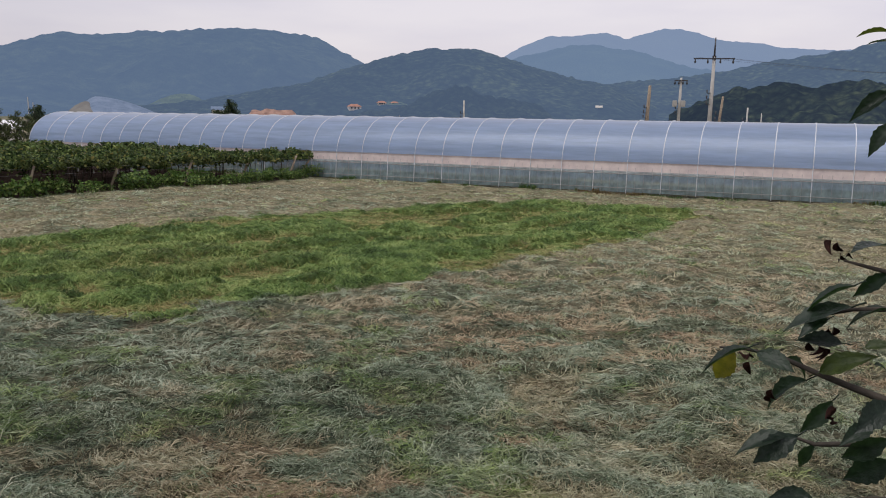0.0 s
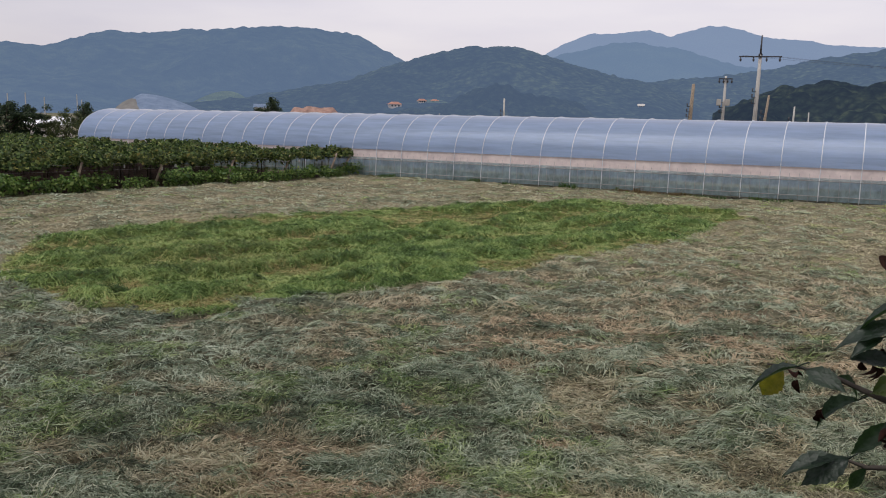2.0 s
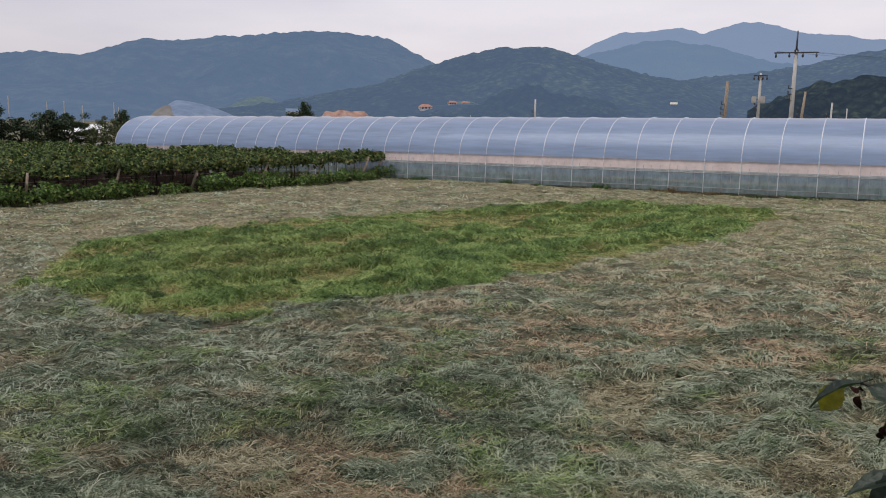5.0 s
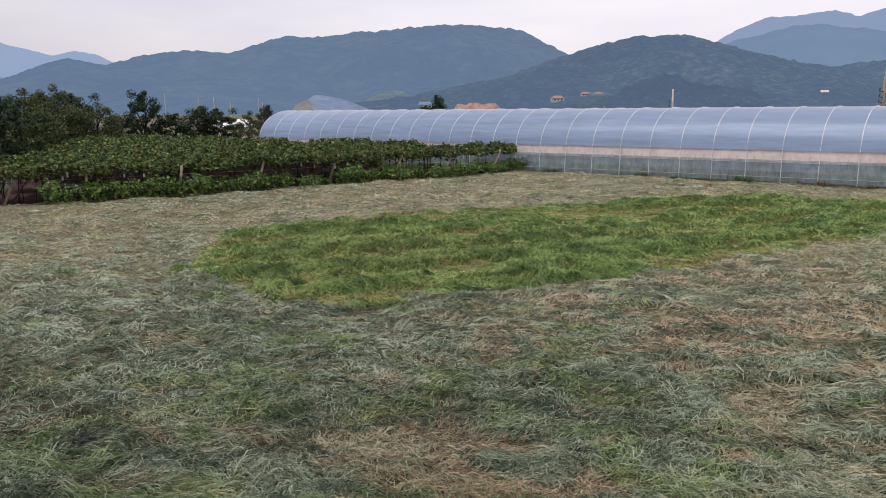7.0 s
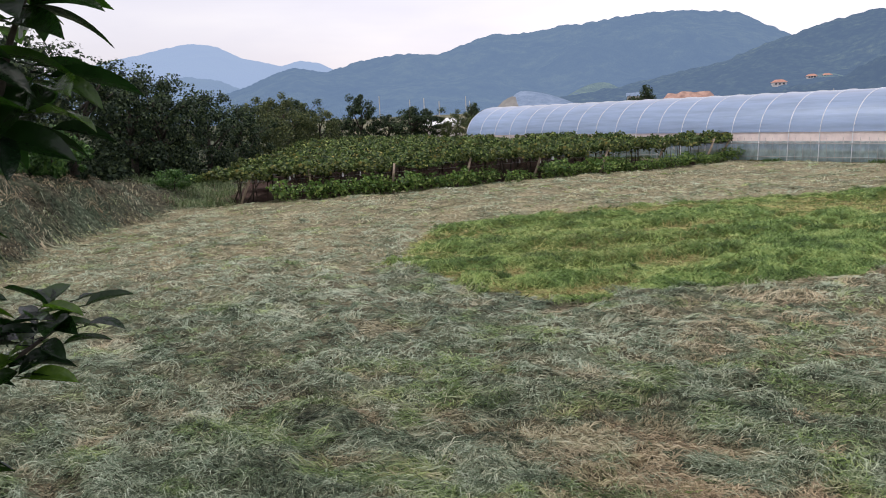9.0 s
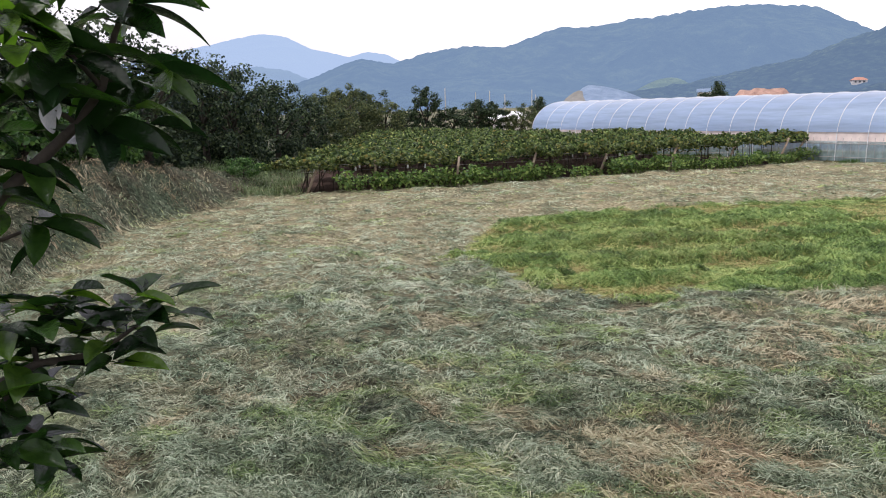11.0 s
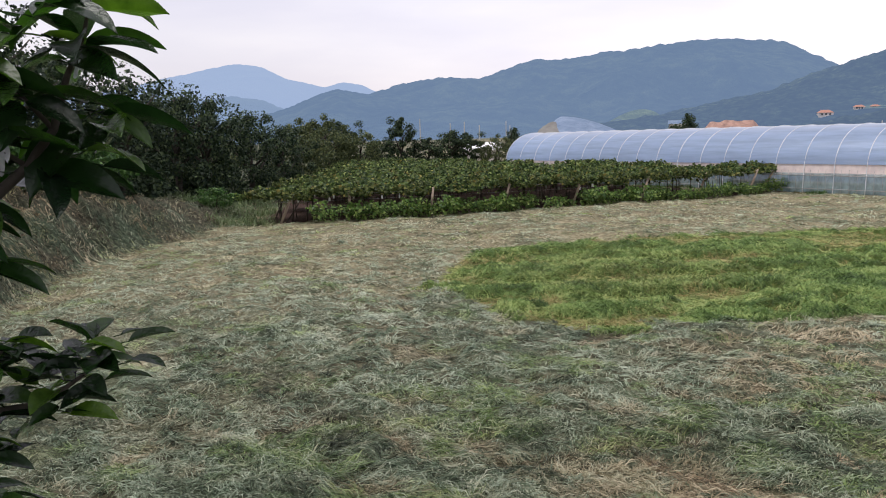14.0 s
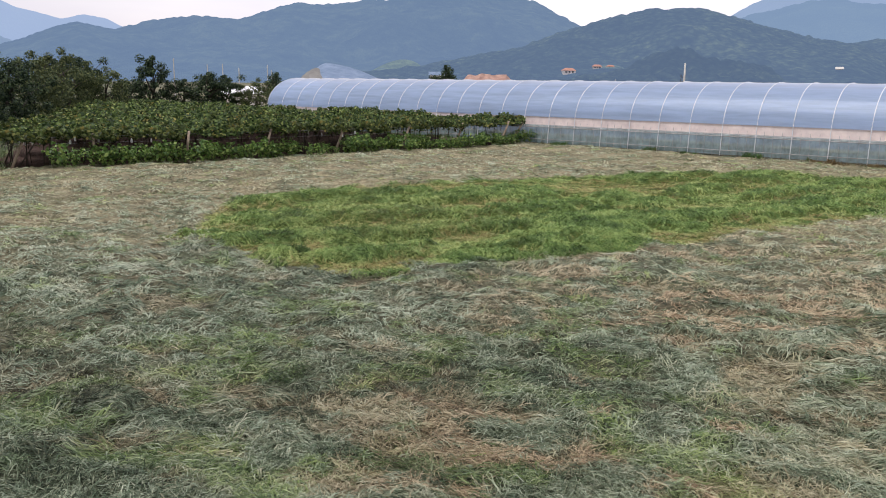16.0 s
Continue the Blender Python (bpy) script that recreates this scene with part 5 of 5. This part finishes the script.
def near_leaf_mat(name, stops, rough):
    m, n, l = material(name)
    out, p = n.new("ShaderNodeOutputMaterial"), n.new("ShaderNodeBsdfPrincipled")
    info, tc = n.new("ShaderNodeObjectInfo"), n.new("ShaderNodeTexCoord")
    r = ramp(n, stops)
    l.new(info.outputs["Random"], r.inputs[0])
    blot = noise_node(n, l, 5.0, 4, tc.outputs["Object"])
    dark = ramp(n, [(0.35, (0.65, 0.7, 0.6)), (0.65, (1.15, 1.1, 1.0))])
    l.new(blot.outputs[0], dark.inputs[0])
    col = mix_rgb(n, l, 1.0, r.outputs[0], dark.outputs[0], "MULTIPLY")
    l.new(col, p.inputs["Base Color"])
    wave = noise_node(n, l, 9.0, 4, tc.outputs["Object"])
    b = n.new("ShaderNodeBump")
    b.inputs["Strength"].default_value, b.inputs["Distance"].default_value = 0.3, 0.02
    l.new(wave.outputs[0], b.inputs["Height"])
    l.new(b.outputs[0], p.inputs["Normal"])
    p.inputs["Roughness"].default_value = rough
    p.inputs["Specular IOR Level"].default_value = 0.45
    tr = n.new("ShaderNodeBsdfTranslucent")
    l.new(mix_rgb(n, l, 1.0, col, (1.5, 1.8, 0.7), "MULTIPLY"), tr.inputs[0])
    mx = n.new("ShaderNodeMixShader")
    mx.inputs[0].default_value = 0.36
    l.new(p.outputs[0], mx.inputs[1])
    l.new(tr.outputs[0], mx.inputs[2])
    l.new(mx.outputs[0], out.inputs[0])
    return m


M_LEAF = near_leaf_mat("glossy_leaf", [(0.0, (0.006, 0.018, 0.008)), (0.5, (0.013, 0.036, 0.010)), (0.8, (0.032, 0.075, 0.014)), (1.0, (0.075, 0.14, 0.020))], 0.24)
M_LEAF2 = near_leaf_mat("bluish_leaf", [(0.0, (0.010, 0.022, 0.016)), (0.75, (0.022, 0.042, 0.026)), (0.93, (0.05, 0.07, 0.02)), (1.0, (0.12, 0.10, 0.03))], 0.34)
M_YELLOW = near_leaf_mat("yellowing_leaf", [(0.0, (0.08, 0.085, 0.015)), (0.5, (0.15, 0.13, 0.025)), (1.0, (0.12, 0.12, 0.025))], 0.4)
M_WITHER = plain("withered_leaf", [(0.3, (0.012, 0.006, 0.005)), (0.7, (0.04, 0.017, 0.012))], 8, 0.9, 0, 0.15, 60, 0.1)
M_PAPER = plain("paper_scrap", [(0.3, (0.68, 0.70, 0.74)), (0.7, (0.84, 0.84, 0.86))], 12, 0.6)


def place_leaf(mesh, parent, base, way, up, size, label=""):
    """A leaf from its stalk's foot, along a way, its face towards up."""
    x = Vector(way).normalized()
    y = Vector(up).cross(x).normalized()
    z = x.cross(y)
    m = Matrix((x, y, z)).transposed().to_4x4()
    return child("leaf", mesh, parent, label, Matrix.Translation(base) @ m @ Matrix.Diagonal((size, size, size, 1)))


def whorl(rng, meshes, parent, at, n, size, reach=(0, 0, 0), spread=1.0):
    for i in range(n):
        a = 2 * math.pi * (i + 0.5 * rng.random()) / n
        way = Vector((math.cos(a), math.sin(a), -0.15 + 0.75 * (rng.random() - 0.35))) * spread + Vector(reach)
        up = Vector((0.35 * rng.normal(), 0.35 * rng.normal(), 1))
        base = Vector(at) + way.normalized() * 0.03 + Vector(rng.normal(size=3) * 0.025)
        place_leaf(meshes[int(rng.integers(0, len(meshes)))], parent, base, way, up, size * (0.75 + 0.45 * rng.random()))


def build_left_tree():
    rng = np.random.default_rng(21)
    tree = tagged(new("fruit_tree"), "fruit tree branches with large glossy dark green leaves beside the camera", "tree")
    pivot = Matrix.Translation((-0.12, -0.02, 3.63))
    tree.matrix_basis = pivot @ Matrix.Scale(1.2, 4) @ pivot.inverted()
    child("trunk", tube("trunk", [(-3.35, -0.25, 1.9), (-3.33, -0.2, 2.3), (-3.25, -0.1, 2.75), (-3.2, -0.05, 3.6), (-3.1, 0.1, 4.6)], [0.11, 0.095, 0.08, 0.06, 0.03], M_BARK, 10), tree)
    limbs = ((0.024, ((-3.22, -0.08, 3.0), (-2.6, 0.4, 3.16), (-2.22, 0.73, 3.32), (-2.20, 0.82, 3.42), (-2.17, 0.91, 3.50), (-2.13, 1.00, 3.59), (-2.10, 1.06, 3.68), (-2.07, 1.09, 3.81), (-2.04, 1.13, 3.92), (-2.01, 1.14, 4.02))),
             (0.020, ((-3.28, -0.12, 2.6), (-2.6, 0.35, 2.76), (-2.14, 0.65, 2.89), (-2.13, 0.74, 2.97), (-2.11, 0.82, 3.00), (-2.07, 0.91, 3.00), (-2.04, 1.00, 3.03), (-2.00, 1.09, 3.09))))
    for thick, pts in limbs:
        child("branch", tube("branch", pts, np.linspace(thick, 0.004, len(pts)), M_BARK, 8), tree)
    for pts in (((-2.13, 1.00, 3.59), (-2.17, 0.90, 3.67), (-2.21, 0.80, 3.72)), ((-2.10, 1.06, 3.68), (-2.12, 1.00, 3.76), (-2.19, 0.84, 3.88)), ((-2.22, 0.73, 3.32), (-2.19, 0.80, 3.31), (-2.16, 0.89, 3.34)),
                ((-2.13, 0.74, 2.97), (-2.10, 0.74, 2.88), (-2.06, 0.79, 2.83)), ((-2.11, 0.82, 3.00), (-2.13, 0.82, 3.07), (-2.12, 0.89, 3.14)), ((-2.20, 0.82, 3.42), (-2.24, 0.78, 3.5), (-2.23, 0.80, 3.56))):
        child("twig", tube("twig", pts, [0.008, 0.006, 0.004], M_BARK, 6), tree)
    shapes = [leaf_mesh("leaf", w, c, f, M_LEAF) for w, c, f in ((0.21, 0.8, 0.45), (0.24, 1.2, 0.3), (0.20, 0.45, 0.6))]
    # whorls of leaves: centre, number, length
    upper = (((-2.05, 1.14, 4.00), 7, 0.20), ((-2.07, 1.09, 3.88), 9, 0.21), ((-2.11, 1.16, 3.73), 7, 0.21), ((-2.06, 1.16, 3.64), 5, 0.19), ((-2.12, 0.99, 3.75), 6, 0.21), ((-2.17, 0.93, 3.80), 6, 0.20), ((-2.16, 0.84, 3.83), 6, 0.20), ((-2.22, 0.82, 3.70), 6, 0.20),
             ((-2.17, 0.90, 3.67), 6, 0.20), ((-2.15, 1.02, 3.58), 6, 0.20), ((-2.20, 0.90, 3.50), 6, 0.20), ((-2.23, 0.80, 3.55), 7, 0.20), ((-2.22, 0.79, 3.43), 7, 0.19), ((-2.16, 0.88, 3.34), 6, 0.15), ((-2.19, 0.80, 3.95), 7, 0.20), ((-2.12, 1.00, 3.95), 6, 0.20))
    lower = (((-2.00, 1.09, 3.09), 9, 0.15), ((-2.02, 1.04, 3.05), 9, 0.15), ((-2.05, 1.04, 3.09), 7, 0.14), ((-2.04, 0.99, 3.02), 8, 0.15), ((-2.08, 0.93, 3.09), 7, 0.15), ((-2.08, 0.94, 2.96), 6, 0.13), ((-2.12, 0.89, 3.14), 8, 0.15), ((-2.12, 0.82, 3.10), 9, 0.16),
             ((-2.14, 0.75, 3.12), 8, 0.16), ((-2.14, 0.75, 3.03), 10, 0.17), ((-2.13, 0.83, 2.98), 8, 0.16), ((-2.12, 0.68, 2.93), 10, 0.17), ((-2.09, 0.75, 2.89), 9, 0.16), ((-2.06, 0.80, 2.82), 7, 0.17), ((-2.08, 0.69, 2.84), 10, 0.17), ((-2.06, 0.73, 2.78), 9, 0.16))
    for at, n, size in upper:
        whorl(rng, shapes, tree, at, n, size, (0.22, 0.35, -0.05))
    for at, n, size in lower:
        whorl(rng, shapes, tree, at, n, size * 0.86, (0.12, 0.22, 0.28))
    for at, size, turn in (((-2.12, 0.93, 3.66), 0.07, 0.9), ((-2.08, 0.95, 3.80), 0.04, 1.5), ((-2.02, 1.10, 3.85), 0.035, 2.0)):
        scrap = grid_mesh("paper_scrap", np.array([[(u * (0.15 + 0.75 * v * (1.1 - v)), 0.3 * math.sin(3 * u + 2 * v) + 0.3 * v, -v * (1 - 0.3 * u) + 0.2 * math.sin(4 * u) * v) for u in np.linspace(-1, 1, 9)] for v in np.linspace(0, 1, 8)]), M_PAPER)
        ob = new("paper_scrap", scrap)
        ob.matrix_basis = Matrix.Translation(at) @ Matrix.Rotation(turn, 4, "Z") @ Matrix.Diagonal((size, size, size, 1))
        ob.parent = tree
        tagged(ob, "torn white paper fruit bag caught on a twig")


def build_right_tree():
    rng = np.random.default_rng(33)
    tree = tagged(new("young_tree"), "young tree branches with toothed drooping blue-green leaves beside the camera", "tree")
    child("trunk", tube("trunk", [(2.15, 1.2, 1.9), (2.12, 1.25, 2.4), (2.05, 1.3, 3.0), (2.0, 1.3, 4.0)], [0.06, 0.05, 0.04, 0.015], M_BARK, 8), tree)
    limbs = (((2.06, 1.29, 2.8), (1.4, 1.6, 2.84), (0.99, 1.74, 2.92), (0.92, 1.78, 2.94), (0.84, 1.83, 2.96), (0.78, 1.85, 2.98), (0.72, 1.88, 3.0), (0.65, 1.91, 3.01), (0.58, 1.92, 3.01)),
             ((2.05, 1.3, 3.05), (1.4, 1.6, 3.12), (1.01, 1.8, 3.16), (0.93, 1.83, 3.14), (0.86, 1.86, 3.13), (0.81, 1.88, 3.11)),
             ((1.4, 1.6, 3.12), (1.01, 1.81, 3.23), (0.93, 1.85, 3.22), (0.84, 1.89, 3.24)),
             ((2.03, 1.3, 3.4), (1.4, 1.65, 3.55), (1.01, 1.84, 3.58), (0.92, 1.88, 3.63)),
             ((1.4, 1.65, 3.55), (1.1, 1.8, 3.7), (0.91, 1.88, 3.76)),
             ((1.4, 1.6, 2.84), (1.02, 1.7, 2.85), (0.92, 1.75, 2.85), (0.78, 1.8, 2.82), (0.73, 1.82, 2.83)),
             ((1.4, 1.6, 2.84), (0.98, 1.68, 2.75), (0.88, 1.72, 2.73), (0.77, 1.75, 2.70)))
    for pts in limbs:
        child("branch", tube("branch", pts, np.linspace(0.014, 0.0025, len(pts)), M_BARK, 7), tree)
    shapes = [leaf_mesh("leaf", w, c, f, M_LEAF2, t, 1.15, 13) for w, c, f, t in ((0.17, 0.9, 0.5, 0.16), (0.215, 0.6, 0.3, 0.18), (0.15, 1.2, 0.7, 0.14))]
    turned = leaf_mesh("leaf", 0.22, 0.7, 0.35, M_YELLOW, 0.16, 1.1, 13)
    # stalk's foot, tip, and how far the leaf's face tips towards the field's near side
    upper = (((0.90, 1.90, 3.76), (0.85, 1.96, 3.78), 0.0), ((0.90, 1.90, 3.74), (0.87, 1.95, 3.75), 0.2), ((0.93, 1.93, 3.63), (0.83, 1.93, 3.58), 0.7), ((0.90, 1.86, 3.56), (0.85, 1.84, 3.49), 0.6))
    middle = (((0.93, 1.88, 3.28), (0.83, 1.83, 3.29), 0.1), ((0.93, 1.85, 3.22), (0.85, 1.86, 3.16), 0.8), ((0.85, 1.84, 3.19), (0.74, 1.89, 3.14), 0.1), ((0.85, 1.84, 3.14), (0.70, 1.86, 3.10), 0.2),
              ((0.93, 1.83, 3.14), (0.83, 1.84, 3.13), 0.1), ((0.80, 1.84, 3.11), (0.72, 1.80, 3.09), 0.3), ((0.84, 1.85, 3.05), (0.74, 1.84, 3.07), 0.5))
    main = (((0.63, 1.97, 2.99), (0.59, 2.01, 2.89), 0.9), ((0.61, 1.78, 3.05), (0.50, 1.81, 3.01), 0.1), ((0.66, 1.89, 3.01), (0.72, 1.81, 3.00), 0.6), ((0.73, 1.89, 3.00), (0.81, 1.90, 2.96), 0.5), ((0.79, 1.84, 2.98), (0.86, 1.76, 3.06), 0.7),
            ((0.86, 1.78, 3.06), (0.92, 1.78, 3.08), 0.5), ((0.80, 1.94, 2.93), (0.69, 2.00, 2.86), 0.5), ((0.83, 1.85, 2.91), (0.76, 1.83, 2.83), 0.9), ((0.89, 1.71, 2.96), (0.81, 1.64, 2.92), 1.0), ((0.90, 1.82, 3.01), (0.94, 1.83, 3.01), 0.4))
    lower = (((0.72, 1.79, 2.84), (0.59, 1.77, 2.83), 0.2), ((0.73, 1.77, 2.85), (0.63, 1.76, 2.79), 0.7), ((0.78, 1.80, 2.82), (0.74, 1.81, 2.75), 0.7), ((0.91, 1.73, 2.87), (0.82, 1.77, 2.79), 0.9),
             ((0.94, 1.77, 2.80), (0.85, 1.81, 2.73), 0.9), ((0.76, 1.72, 2.72), (0.66, 1.78, 2.72), 0.4), ((0.88, 1.75, 2.89), (0.80, 1.69, 2.88), 0.6))
    for i, (foot, tip, face) in enumerate(upper + middle + main + lower):
        foot, way = Vector(foot), Vector(tip) - Vector(foot)
        up = Vector((0.15 * rng.normal(), -0.85 * face, 1 - 0.6 * face))
        old = (foot - Vector((0.63, 1.97, 2.99))).length < 0.01
        place_leaf(turned if old else shapes[i % 3], tree, foot, way, up, way.length * 1.08, "yellowing toothed leaf" if old else "")
    # the rest of the crown, out of sight to the side
    for at, n, size in (((1.08, 1.72, 3.2), 8, 0.13), ((1.10, 1.70, 2.92), 10, 0.13), ((1.12, 1.68, 2.78), 8, 0.13), ((1.15, 1.75, 3.62), 8, 0.13), ((1.4, 1.6, 3.3), 10, 0.14), ((1.5, 1.6, 2.9), 10, 0.14)):
        whorl(rng, shapes, tree, at, n, size)
    dead = leaf_mesh("leaf", 0.24, 2.6, 1.6, M_WITHER)
    for at in ((0.82, 1.90, 3.275), (0.835, 1.89, 3.255), (0.78, 1.87, 3.045), (0.80, 1.86, 3.035), (0.70, 1.86, 2.925), (0.82, 1.86, 3.075), (0.82, 1.81, 2.90), (0.64, 1.90, 2.995)):
        for _ in range(2):
            place_leaf(dead, tree, Vector(at) + Vector(rng.normal(size=3) * 0.008), (rng.normal() * 0.35, rng.normal() * 0.35, -1), (rng.normal(), rng.normal(), 0.2), 0.038, "withered brown curled leaf")


build_left_tree()
build_right_tree()
